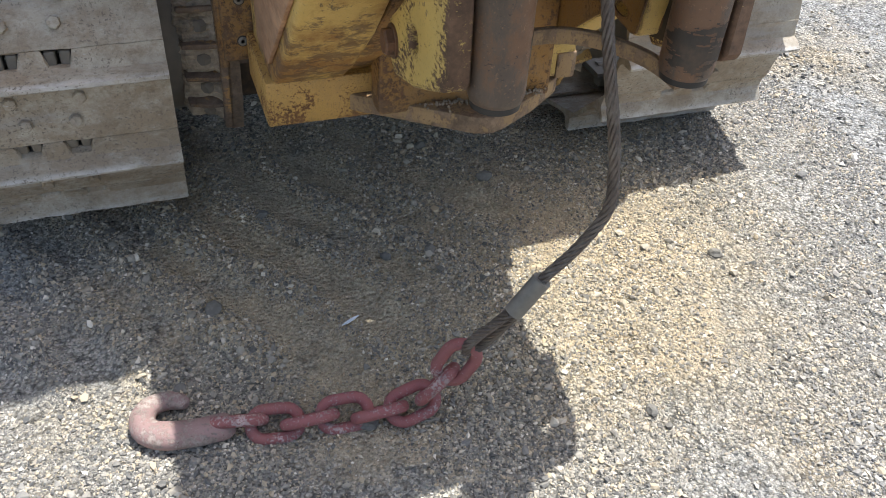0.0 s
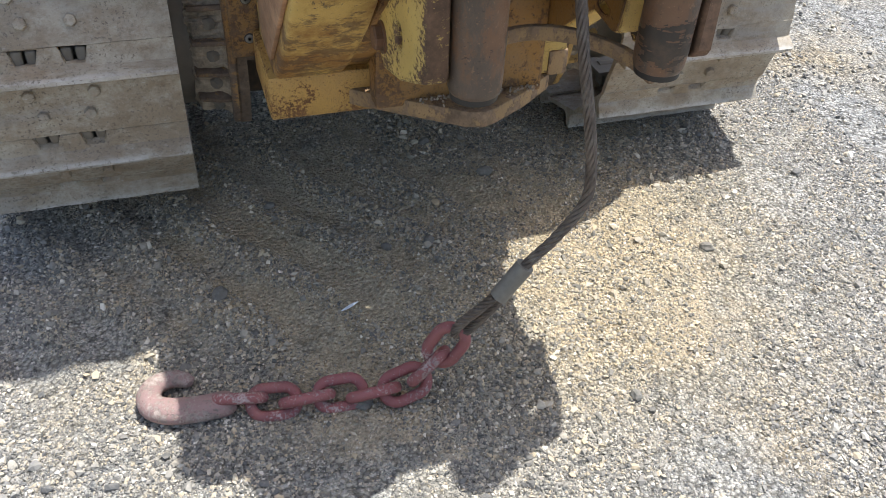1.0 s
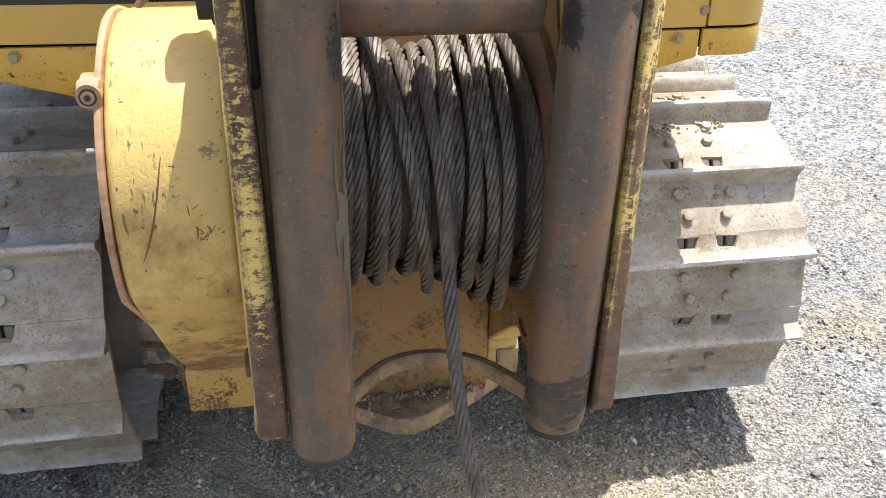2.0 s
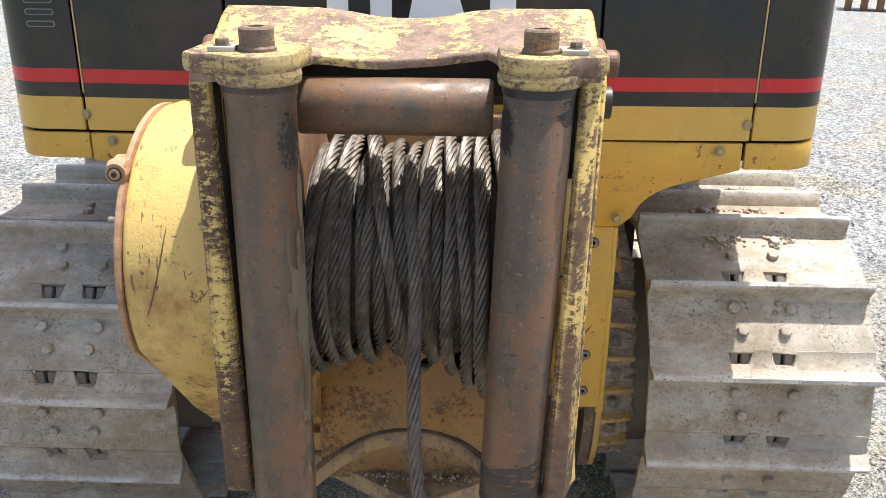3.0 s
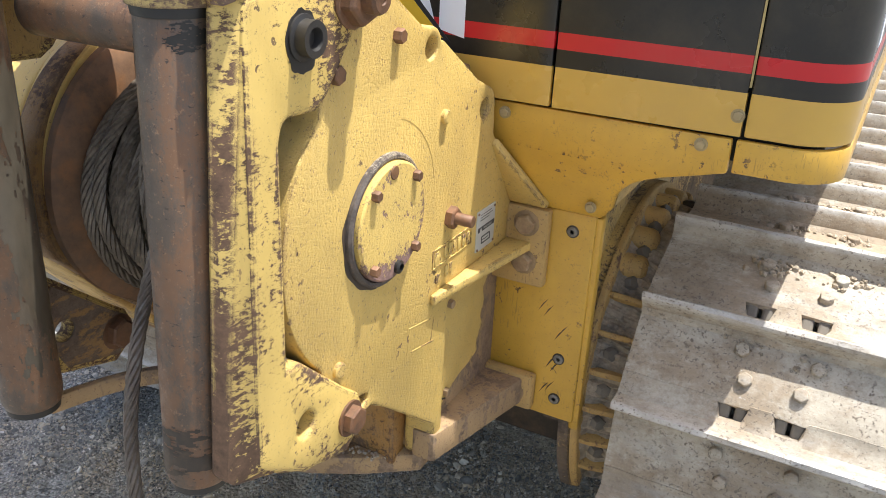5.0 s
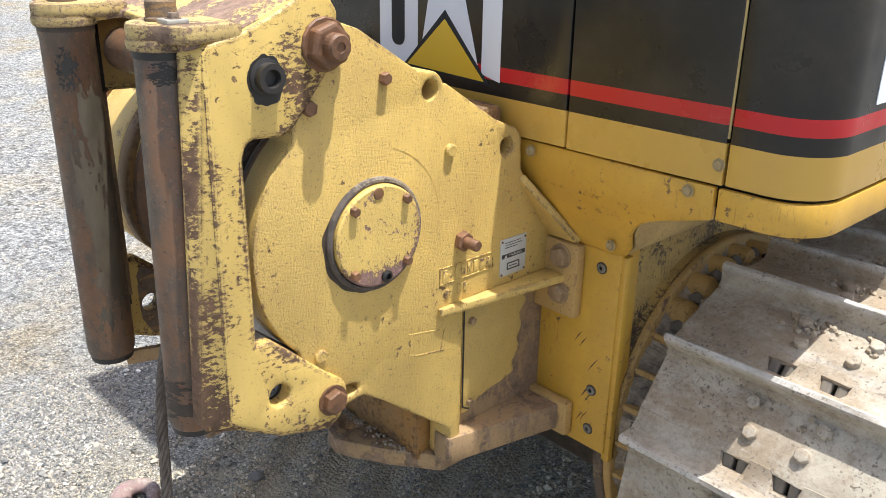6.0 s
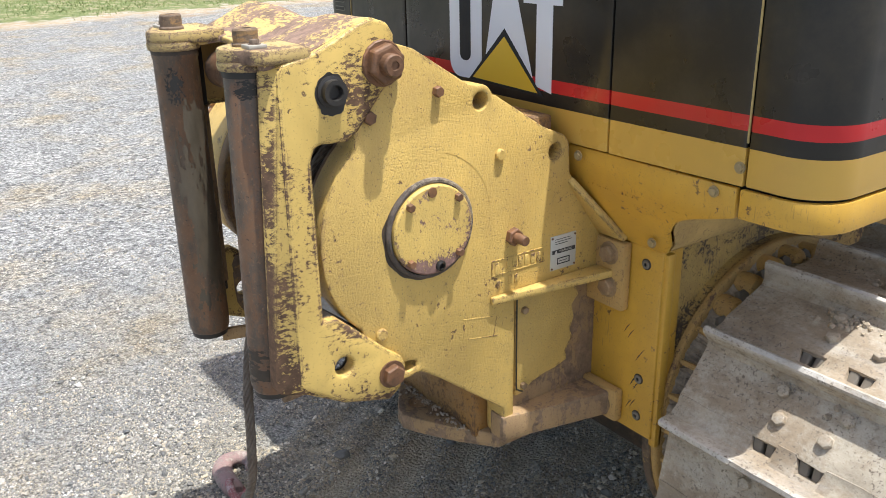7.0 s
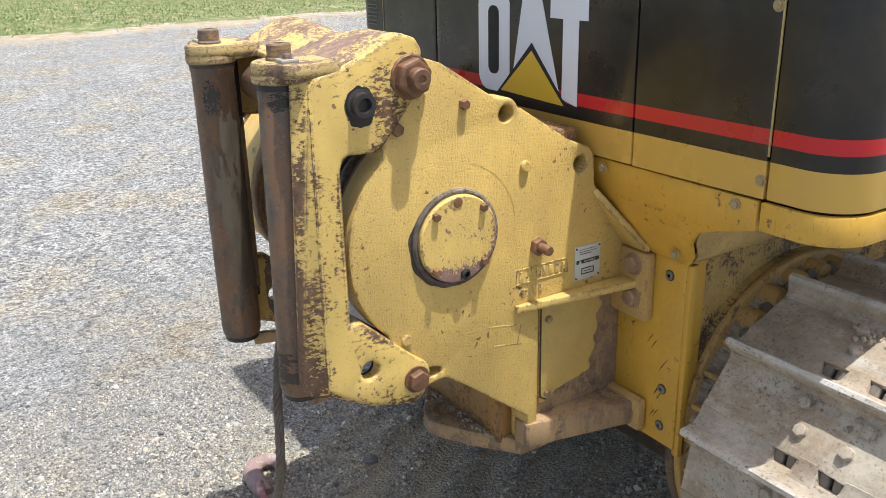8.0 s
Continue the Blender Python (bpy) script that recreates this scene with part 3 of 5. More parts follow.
def hood_outline(x0, x1, depth, inset=0.0):
    """A stretch of the rear wall in plan, with the rounded outer corners."""
    path = []
    for i in range(0, 13):
        a = 270 - i * 7.5
        path.append((-0.018 + 0.1 + (0.1 - inset) * math.cos(radians(a)), 2.16 + (0.1 - inset) * math.sin(radians(a))))
    left = [(-0.018 + inset, 4.0)] + path[::-1]
    right = [(1.87 - px, py) for px, py in left[::-1]]
    return left + right


def face_y(x):
    """The rear face is bowed a little, its middle furthest back."""
    return 2.06 - 0.02 * max(0.0, 1 - ((x - 0.942) / 0.8) ** 2)


def bow(bm):
    for v in bm.verts:
        if v.co.y < 2.3:
            v.co.y += face_y(v.co.x) - 2.06


def hood_panel(name, keep, z0, z1, material, label=""):
    """The part of the wall whose plan x lies in keep, as a panel 14 mm thick."""
    out, inn = hood_outline(0, 0, 0), hood_outline(0, 0, 0, 0.014)
    a, b = keep
    pts = []
    dense_o, dense_i = [], []
    for src, dst in ((out, dense_o), (inn, dense_i)):
        for p, q in zip(src, src[1:]):
            n = 1 if abs(p[0] - q[0]) < 0.3 else 40
            for k in range(n):
                dst.append((p[0] + (q[0] - p[0]) * k / n, p[1] + (q[1] - p[1]) * k / n))
        dst.append(src[-1])
    sel = [i for i, p in enumerate(dense_o) if a <= p[0] <= b]
    o = [dense_o[i] for i in sel]
    k = [dense_i[i] for i in sel]
    if a > 0.12:
        o.insert(0, (a, 2.06)), k.insert(0, (a, 2.074))
    if b < 1.76:
        o.append((b, 2.06)), k.append((b, 2.074))
    bm = prism(o + k[::-1], "z", z0, z1)
    bevel(bm, 0.004, 2, 0.9)
    bow(bm)
    return part(name, bm, material, dozer, label)


G = 0.003
hood_panel("corner_panel", (-0.1, 0.178 - G), 1.292, 1.95, M_HOOD, "black corner panel with vent slots and red stripe")
hood_panel("rear_panel", (0.178 + G, 0.526 - G), 1.292, 1.95, M_HOOD)
hood_panel("rear_panel", (0.526 + G, 1.358 - G), 1.292, 1.95, M_HOOD, "black panel with red stripe over yellow")
hood_panel("rear_panel", (1.358 + G, 1.714 - G), 1.292, 1.95, M_HOOD)
hood_panel("corner_panel", (1.714 + G, 2.0), 1.292, 1.95, M_HOOD, "black rounded corner panel with red stripe")
hood_panel("fender_end", (1.704 + G, 2.0), 1.224, 1.286, M_FENDER)
hood_panel("fender_end", (-0.1, 0.184 - G), 1.224, 1.286, M_FENDER)
part("tank_shell", box(0.03, 1.84, 2.092, 3.95, 1.235, 1.94, 0.01), M_DARK, dozer)
part("tank_top", prism([(x, y) for x, y in hood_outline(0, 0, 0, 0.005)], "z", 1.945, 1.965), M_HOOD, dozer)
# Roof and posts above the view, unseen, placed for the shadow on the gravel.
part("canopy_roof", box(-0.02, 1.2, 2.05, 3.7, 3.1, 3.2, 0.03), M_FENDER, dozer)
for x in (0.1, 1.1):
    part("canopy_post", box(x - 0.05, x + 0.05, 2.9, 3.0, 1.96, 3.1, 0.01), M_FENDER, dozer)


def fender_skirt():
    """The yellow apron below the tank, cut out over the tracks."""
    half = [(0.0, 1.04), (0.508, 1.045), (0.534, 1.075), (0.548, 1.118), (0.562, 1.138), (0.582, 1.157), (0.61, 1.173), (0.643, 1.186), (0.69, 1.2), (0.758, 1.222), (0.758, 1.286), (0.0, 1.286)]
    right = [(0.942 + x, z) for x, z in half]
    left = [(0.942 - x, z) for x, z in half]
    out = right[1:-1] + left[1:-1][::-1]
    bm = bmesh.new()
    prism(out, "y", 2.06, 2.075, bm=bm)
    for v in bm.verts:
        if v.co.z < 1.222:
            v.co.y += (1.222 - v.co.z) * 0.63
    bevel(bm, 0.004, 2)
    bow(bm)
    return part("fender", bm, M_FENDER, dozer, "yellow steel apron with worn bolt heads")


fender_skirt()


def fender_return(s):
    """The flange that turns inwards along the curved cut-out of the apron."""
    curve = [(0.509, 1.05), (0.534, 1.077), (0.547, 1.118), (0.561, 1.139), (0.581, 1.158), (0.609, 1.174), (0.642, 1.187), (0.69, 1.201), (0.755, 1.222)]
    bm = bmesh.new()
    rows = []
    for x, z in curve:
        y = 2.072 + (1.222 - z) * 0.63
        rows.append([bm.verts.new((0.942 + s * (x + dx), yy, z + dz)) for dx, dz, yy in ((0, 0, y), (-0.006, 0.006, y), (-0.006, 0.006, 2.62), (0, 0, 2.62))])
    for p, q in zip(rows, rows[1:]):
        for k in range(4):
            bm.faces.new((p[k], p[(k + 1) % 4], q[(k + 1) % 4], q[k]))
    bm.faces.new(rows[0])
    bm.faces.new(rows[-1])
    part("fender_return", bm, M_DUSTY, dozer, "dusty pale flange under the fender")


fender_return(1)
fender_return(-1)
for x, z, y in ((1.701, 1.666, 2.06), (1.702, 1.329, 2.06), (0.182, 1.329, 2.06), (1.648, 1.268, 2.06), (0.236, 1.268, 2.06), (1.266, 1.268, 2.06), (1.437, 1.078, 2.138), (0.465, 1.074, 2.138)):
    part("fender_bolt", bolt((0, -1, 0), (x, y + face_y(x) - 2.06, z), 0.009, 0.007, 0.0125), M_DULL, dozer)

SY, SZ = 2.63, 0.525
# main frame between the tracks
part("frame", box(0.5, 1.38, 2.3, 4.6, 0.56, 1.25, 0.03), M_DIRTY, dozer)
# Added dark box, deepens the shade below the frame.
part("belly_pan", box(0.47, 1.42, 2.36, 4.6, 0.3, 0.555, 0.03), M_GRIME_SHADE, dozer, "dark box added under the frame to deepen its shade")
for s in (1, -1):
    def X(v):
        return 0.942 + s * v
    lo, hi = sorted((X(0.2), X(0.5)))
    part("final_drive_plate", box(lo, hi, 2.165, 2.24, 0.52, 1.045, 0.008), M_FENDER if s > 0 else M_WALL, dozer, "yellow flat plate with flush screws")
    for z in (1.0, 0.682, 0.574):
        part("plate_screw", lathe([(0.0145, 0), (0.0145, -0.002), (0.0125, -0.003)], (X(0.45), 2.166, z), "y", 20), M_GRIME_SHADE, dozer)
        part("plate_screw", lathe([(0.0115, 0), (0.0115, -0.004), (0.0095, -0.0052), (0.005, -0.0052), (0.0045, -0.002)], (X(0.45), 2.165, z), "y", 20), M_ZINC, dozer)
    # Added dark panel, stops bright ground showing through beside the track.
    part("inner_wall", box(*sorted((X(0.66), X(0.47))), 2.7, 2.72, 0.5, 0.93 if s > 0 else 1.2, 0.004), M_GRIME_SHADE, dozer, "dark panel added to close the opening beside the track")
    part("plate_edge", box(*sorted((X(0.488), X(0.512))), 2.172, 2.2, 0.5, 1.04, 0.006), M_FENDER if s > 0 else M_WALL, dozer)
    part("side_wall", prism([(2.19, 0.5), (2.19, 1.05), (2.25, 1.05), (2.6, 1.03), (2.62, 1.3), (4.4, 1.3), (4.4, 0.5)], "x", *sorted((X(0.42), X(0.468)))), M_SIDE, dozer, "scraped yellow side wall")
    out = circle(SY, SZ, 0.45, 44, 50, 214)
    inner = circle(SY, SZ, 0.40, 44, 50, 214)
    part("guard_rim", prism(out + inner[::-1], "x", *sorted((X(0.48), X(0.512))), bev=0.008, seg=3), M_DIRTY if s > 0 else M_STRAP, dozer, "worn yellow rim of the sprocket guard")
    part("guard_web", prism(out + [(SY, SZ)], "x", *sorted((X(0.462), X(0.494)))), M_SIDE, dozer)
    # packed dirt fills the guard's outer face and side
    prof = [(0.508, 0.43), (0.522, 0.412), (0.545, 0.404), (0.57, 0.404), (0.59, 0.4), (0.602, 0.385), (0.606, 0.36), (0.606, 0.33), (0.604, 0.29)]
    bm = bmesh.new()
    grid = []
    for ai in range(96, 428, 2):
        a = radians(ai / 2)
        row = []
        for ri, (k, r) in enumerate(prof):
            lump = 0.016 * noise.noise(Vector((ai * 0.09, ri * 0.7, s * 3.0))) + 0.012 * noise.noise(Vector((ai * 0.31, ri * 1.9, s)))
            r += lump + 0.006 * noise.noise(Vector((ai * 1.1, ri * 2.7, s + 9)))
            k += lump * 0.4 if ri > 3 else 0.0
            row.append(bm.verts.new((X(k), SY + r * math.cos(a), SZ + r * math.sin(a))))
        grid.append(row)
    for p, q in zip(grid, grid[1:]):
        for k in range(len(prof) - 1):
            bm.faces.new((p[k], p[k + 1], q[k + 1], q[k]))
    part("dirt_filling", bm, M_EARTH, dozer, "dirt and gravel packed behind the guard", False)
    part("sprocket", prism(circle(2.53, 0.525, 0.28, 48), "x", *sorted((X(0.6), X(0.82)))), M_LINK, dozer)
    for k in range(12):
        a = 64 + k * 12.5
        c, d = math.cos(radians(a + 6)), math.sin(radians(a + 6))
        if a < 128:
            # rounded bosses of the casting with bolts in the pockets between them
            bm = lathe([(0.034, 0), (0.034, 0.05), (0.03, 0.062), (0.018, 0.07)], (X(0.5), SY + 0.402 * math.cos(radians(a)), SZ + 0.402 * math.sin(radians(a))), "x", 20)
            if s < 0:
                bmesh.ops.scale(bm, vec=(-1, 1, 1), space=Matrix.Translation((-X(0.5), 0, 0)), verts=bm.verts[:])
        else:
            bm = prism([(0.34, X(0.49)), (0.438, X(0.49)), (0.436, X(0.54)), (0.424, X(0.598)), (0.34, X(0.604))], "z", -0.007, 0.007)
            for v in bm.verts:
                v.co = Vector((v.co.y, v.co.x, v.co.z))
            bevel(bm, 0.004, 2)
            bmesh.ops.transform(bm, matrix=Matrix.Translation((0, SY, SZ)) @ Matrix.Rotation(radians(a), 4, "X"), verts=bm.verts[:])
        part("guard_rib", bm, M_DIRTY if s > 0 else M_STRAP, dozer)
        if k != 6:
            part("guard_bolt", bolt((s * 0.75, 0.66 * c, 0.66 * d), (X(0.54), SY + 0.402 * c, SZ + 0.402 * d), 0.017, 0.02), M_LINK, dozer)

rng = random.Random(21)
for x0, z0, n in ((1.372, 0.645, 3), (1.378, 0.74, 2), (1.345, 0.8, 2), (1.36, 0.6, 2)):
    for k in range(n):
        x1, z1 = x0 + rng.uniform(-0.012, 0.012), z0 + rng.uniform(-0.02, 0.02)
        part("scratch", tube([(x1, 2.1648, z1), (x1 + 0.01, 2.1646, z1 + 0.018), (x1 + 0.019, 2.1648, z1 + 0.03)], lambda t: 0.0004 + 0.0011 * math.sin(math.pi * t), 5), M_GRIME_SHADE, dozer)

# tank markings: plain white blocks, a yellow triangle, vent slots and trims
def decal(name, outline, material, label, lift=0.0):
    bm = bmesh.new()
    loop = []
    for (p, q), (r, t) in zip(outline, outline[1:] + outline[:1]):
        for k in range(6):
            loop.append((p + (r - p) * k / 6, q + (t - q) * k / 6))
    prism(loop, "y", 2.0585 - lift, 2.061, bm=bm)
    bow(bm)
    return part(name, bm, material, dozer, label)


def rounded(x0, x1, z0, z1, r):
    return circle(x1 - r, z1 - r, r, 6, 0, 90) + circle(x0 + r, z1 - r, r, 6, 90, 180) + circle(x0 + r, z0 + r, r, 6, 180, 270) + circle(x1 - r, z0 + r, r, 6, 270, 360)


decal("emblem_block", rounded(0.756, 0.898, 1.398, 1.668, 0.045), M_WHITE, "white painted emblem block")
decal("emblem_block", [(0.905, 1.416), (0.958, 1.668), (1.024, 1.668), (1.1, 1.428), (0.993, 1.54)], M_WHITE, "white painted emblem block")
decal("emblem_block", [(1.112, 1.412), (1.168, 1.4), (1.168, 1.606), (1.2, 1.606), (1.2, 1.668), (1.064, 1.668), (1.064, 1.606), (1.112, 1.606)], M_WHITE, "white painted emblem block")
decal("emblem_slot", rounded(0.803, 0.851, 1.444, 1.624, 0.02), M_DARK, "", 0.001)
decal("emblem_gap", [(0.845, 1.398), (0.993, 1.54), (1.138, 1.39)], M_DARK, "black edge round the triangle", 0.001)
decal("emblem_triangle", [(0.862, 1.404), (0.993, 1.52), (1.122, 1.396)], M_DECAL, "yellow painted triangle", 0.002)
for k in range(6):
    z = 1.533 + 0.026 * k
    decal("vent_slot", rounded(0.072, 0.137, z - 0.007, z + 0.007, 0.006), M_ZINC, "slotted vent with a bright edge")
    decal("vent_opening", rounded(0.075, 0.134, z - 0.0045, z + 0.0045, 0.004), M_GREASE_SHADE, "", 0.001)
for x in (0.18, 1.712):
    decal("trim_strip", [(x, 1.38), (x + 0.004, 1.38), (x + 0.004, 1.94), (x, 1.94)], M_TRIM, "thin brass-coloured trim")
part("side_mark", box(1.886, 1.8895, 2.222, 2.31, 1.447, 1.66), M_WHITE, dozer, "white painted block on the tank side")


# ---- winch ----
winch = thing("winch", "yellow towing winch with roller fairlead bolted behind the bulldozer", "winch")
CY, CZ, CX = 1.632, 1.174, 0.974


def side_plate():
    arc = circle(CY, CZ, 0.27, 22, 132, 226)
    out = arc + [(1.465, 0.91), (1.48, 0.83), (1.5, 0.822), (1.592, 0.832), (1.645, 0.797), (1.835, 0.645), (1.835, 0.556), (1.868, 0.58), (1.868, 0.955), (2.15, 0.955), (2.16, 1.05), (2.035, 1.225), (2.033, 1.262)]
    out += circle(1.99, 1.285, 0.042, 8, -25, 75)[1:]
    out += [(1.95, 1.347), (1.81, 1.437)] + circle(1.766, 1.432, 0.034, 7, 10, 100) + [(1.735, 1.47), (1.6, 1.556), (1.56, 1.57), (1.5, 1.55), (1.455, 1.46)]
    bm = prism(out, "x", 1.178, 1.25, holes=[circle(1.986, 1.284, 0.02, 14), circle(1.766, 1.43, 0.02, 14), [(1.553 + 0.03 * math.cos(k * 0.45), 0.857 + 0.013 * math.sin(k * 0.45)) for k in range(14)]], bev=0.006)
    return part("side_plate", bm, M_PAINT, winch, "thick yellow cast side plate with cast marks")


side_plate()
# Thin lining colours the plate's inner face brown.
skin = circle(CY, CZ, 0.266, 22, 132, 226) + [(1.47, 0.91), (1.485, 0.834), (1.5, 0.827), (1.591, 0.837), (1.645, 0.802), (1.83, 0.654), (1.864, 0.66), (1.864, 0.97), (1.95, 1.0), (1.95, 1.33), (1.8, 1.42), (1.6, 1.54), (1.5, 1.5)]
part("plate_lining", prism(skin, "x", 1.1735, 1.1772, holes=[[(1.553 + 0.03 * math.cos(k * 0.45), 0.857 + 0.013 * math.sin(k * 0.45)) for k in range(14)]]), M_WALL, winch, "brown inner face of the side plate")
HY, HZ = 1.625, 1.173
part("hub_ring", lathe([(0.113, 0), (0.113, 0.008), (0.109, 0.012), (0.104, 0.012), (0.103, 0.004)], (1.248, HY, HZ), "x", 64), M_OIL, winch, "oily blackened hub ring")
part("hub_cover", lathe([(0.101, 0), (0.101, 0.016), (0.097, 0.0195), (0.04, 0.0205)], (1.25, HY, HZ), "x", 64), M_CHIP, winch, "round yellow cover with flaking paint")
for a in (46, 134, 224, 315):
    y, z = HY + 0.089 * math.cos(radians(a)), HZ + 0.089 * math.sin(radians(a))
    part("cover_bolt", bolt((1, 0, 0), (1.269, y, z), 0.0095, 0.012), M_BOLT, winch)
part("drain_plug", lathe([(0.012, 0), (0.012, 0.006), (0.007, 0.009), (0.007, 0.002)], (1.269, HY + 0.012, HZ - 0.083), "x", 14), M_GREASE_SHADE, winch, "greasy black drain plug")
part("cover_bolt", lathe([(0.012, 0), (0.011, 0.003), (0.005, 0.0035)], (1.269, HY - 0.004, HZ + 0.086), "x", 14), M_RUST, winch)
# a faint raised arc round the hub, left by machining
arc = [(1.2502, HY + 0.166 * math.cos(radians(a)), HZ + 0.166 * math.sin(radians(a))) for a in range(5, 75, 3)]
part("cast_arc", tube(arc, 0.0004, 6), M_PAINT, winch)
for y, z, r, h in ((1.491, 0.958, 0.014, 0.008), (1.817, 1.305, 0.013, 0.01)):
    part("boss", lathe([(r, 0), (r, h * 0.7), (r * 0.8, h)], (1.25, y, z), "x", 16), M_PAINT, winch)
for y, z, r in ((1.651, 1.466, 0.012), (1.486, 1.434, 0.014)):
    part("plate_bolt", bolt((1, 0, 0), (1.25, y, z), r, 0.014), M_BOLT, winch)
bm = bolt((1, 0, 0), (1.25, 1.857, 1.103), 0.022, 0.016, 0.0)
lathe([(0.012, 0.0), (0.012, 0.036), (0.0105, 0.038)], (1.262, 1.857, 1.103), "x", 14, bm)
part("adjusting_bolt", bm, M_BOLT, winch, "rusty adjusting bolt with lock nut")

ring = []
for k in range(60):
    a = radians(6 * k)
    w = 0.109 + 0.006 * noise.noise(Vector((math.cos(a) * 3, math.sin(a) * 3, 1))) - 0.007 * math.cos(a - 0.5)
    ring.append((HY - 0.004 + w * math.cos(a), HZ - 0.003 + w * math.sin(a)))
part("grease_stain", prism(ring, "x", 1.248, 1.2507), M_GRIME_SHADE, winch)
# a shallow cast rectangle, leaning
for y, z, w, h in ((1.755, 0.92, 0.088, 0.003), (1.769, 0.866, 0.088, 0.003), (1.716, 0.9, 0.003, 0.054), (1.806, 0.884, 0.003, 0.054)):
    bar = box(1.249, 1.2508, -w / 2, w / 2, -h / 2, h / 2, 0.001)
    bmesh.ops.transform(bar, matrix=Matrix.Translation((0, y, z)) @ Matrix.Rotation(-0.18, 4, "X"), verts=bar.verts[:])
    part("cast_mark", bar, M_PAINT, winch)

# raised casting marks as plain bars
for y, z, w, h in ((1.811, 1.03, 0.014, 0.034), (1.816, 0.99, 0.012, 0.02), (1.852, 0.993, 0.012, 0.024), (1.87, 0.993, 0.012, 0.024), (1.845, 1.036, 0.01, 0.026), (1.863, 1.036, 0.013, 0.026), (1.882, 1.035, 0.013, 0.026), (1.901, 1.034, 0.013, 0.026), (1.92, 1.033, 0.013, 0.026), (1.939, 1.032, 0.013, 0.026)):
    part("cast_mark", box(1.249, 1.253, y - w / 2, y + w / 2, z - h / 2, z + h / 2, 0.002), M_PAINT, winch)
for y0, y1, z0, z1 in ((1.795, 1.955, 1.051, 1.0535), (1.795, 1.955, 1.0145, 1.017), (1.795, 1.7975, 1.017, 1.051), (1.9525, 1.955, 1.017, 1.051)):
    part("cast_frame", box(1.249, 1.2522, y0, y1, z0, z1, 0.0008), M_PAINT, winch)
WARN = bpy.data.curves.new("warning_text", "FONT")
WARN.body, WARN.size, WARN.align_x, WARN.align_y = "WARNING", 0.0085, "CENTER", "CENTER"
plate = part("name_plate", box(1.2495, 1.253, 1.977, 2.06, 0.983, 1.072, 0.001), M_PLATE, winch, "pale riveted metal plate with worn print")
for y0, y1, z0, z1 in ((1.981, 2.056, 1.026, 1.036), (1.99, 2.03, 1.05, 1.0515), (1.99, 2.045, 1.056, 1.0572), (1.99, 2.04, 1.062, 1.0632), (1.998, 2.036, 1.011, 1.0135), (1.998, 2.04, 0.9965, 0.999), (1.998, 2.0005, 0.999, 1.012), (2.036, 2.039, 0.999, 1.012), (2.004, 2.03, 1.004, 1.0055)):
    part("print_bar", box(1.2532, 1.2538, y0, y1, z0, z1), M_INK, plate)

WARN.materials.append(M_PLATE)
word = new("warning_text", WARN)
word.matrix_world = Matrix(((0, 0, 1, 1.2542), (1, 0, 0, 2.024), (0, 1, 0, 1.031), (0, 0, 0, 1)))
word.parent = plate
bm = prism([(1.988, 1.0265), (1.998, 1.0265), (1.993, 1.0355)], "x", 1.2538, 1.2542)
part("warning_triangle", bm, M_PLATE, plate)
for y, z in ((1.981, 1.067), (2.055, 1.066), (1.981, 0.988), (2.055, 0.988)):
    part("rivet", lathe([(0.003, 0), (0.0025, 0.002)], (1.253, y, z), "x", 10), M_BOLT, plate)

# mounting rib, shelf and flanges
part("shelf_rib", prism([(1.25, 1.79), (1.262, 1.79), (1.31, 2.14), (1.31, 2.16), (1.25, 2.16)], "z", 0.945, 0.965, bev=0.004), M_PAINT, winch)
bm = bmesh.new()
ends = []
for off in (-0.009, 0.009):
    ends.append([bm.verts.new((x, y + off * 0.81, z + off * 0.59)) for x, y, z in ((1.24, 2.034, 1.208), (1.257, 2.034, 1.208), (1.338, 2.148, 1.052), (1.24, 2.148, 1.052))])
bm.faces.new(ends[0])
bm.faces.new(ends[1])
for k in range(4):
    bm.faces.new((ends[0][k], ends[0][(k + 1) % 4], ends[1][(k + 1) % 4], ends[1][k]))
bmesh.ops.recalc_face_normals(bm, faces=bm.faces[:])
bevel(bm, 0.004, 2)
part("slant_rib", bm, M_PAINT, winch, "slanting gusset down to the mounting flange")
for z0, z1, bolts in ((0.86, 1.045, (1.008, 0.918)), (0.538, 0.63, (0.58,))):
    part("mounting_flange", box(1.2, 1.345, 2.135, 2.165, z0, z1, 0.008), M_DIRTY, winch, "grimy bolted mounting flange")
    for z in bolts:
        part("flange_bolt", bolt((0, -1, 0), (1.296, 2.137, z), 0.023, 0.02, 0.03), M_LUG, winch)
part("lower_shelf", prism([(1.2, 1.83), (1.252, 1.83), (1.32, 2.14), (1.32, 2.165), (1.2, 2.165)], "z", 0.552, 0.62, bev=0.005), M_HITCH, winch, "dust-covered lower shelf")
part("lower_side", prism([(1.84, 0.56), (2.172, 0.575), (2.172, 0.95), (1.85, 0.95), (1.85, 0.63)], "x", 1.15, 1.222, bev=0.006), M_HITCH, winch)
part("inspection_cover", prism([(1.884, 0.944), (2.095, 0.944), (2.08, 0.918), (2.097, 0.885), (2.074, 0.86), (2.083, 0.825), (2.07, 0.79), (2.082, 0.765), (2.058, 0.735), (2.062, 0.705), (2.02, 0.693), (1.98, 0.688), (1.94, 0.676), (1.906, 0.655), (1.886, 0.655)], "x", 1.22, 1.232, bev=0.003), M_PAINT, winch, "yellow inspection cover with flaking edge")
edge = [(1.2325, 1.888, 0.93), (1.2325, 1.889, 0.7), (1.2325, 1.893, 0.672), (1.2325, 1.91, 0.662)]
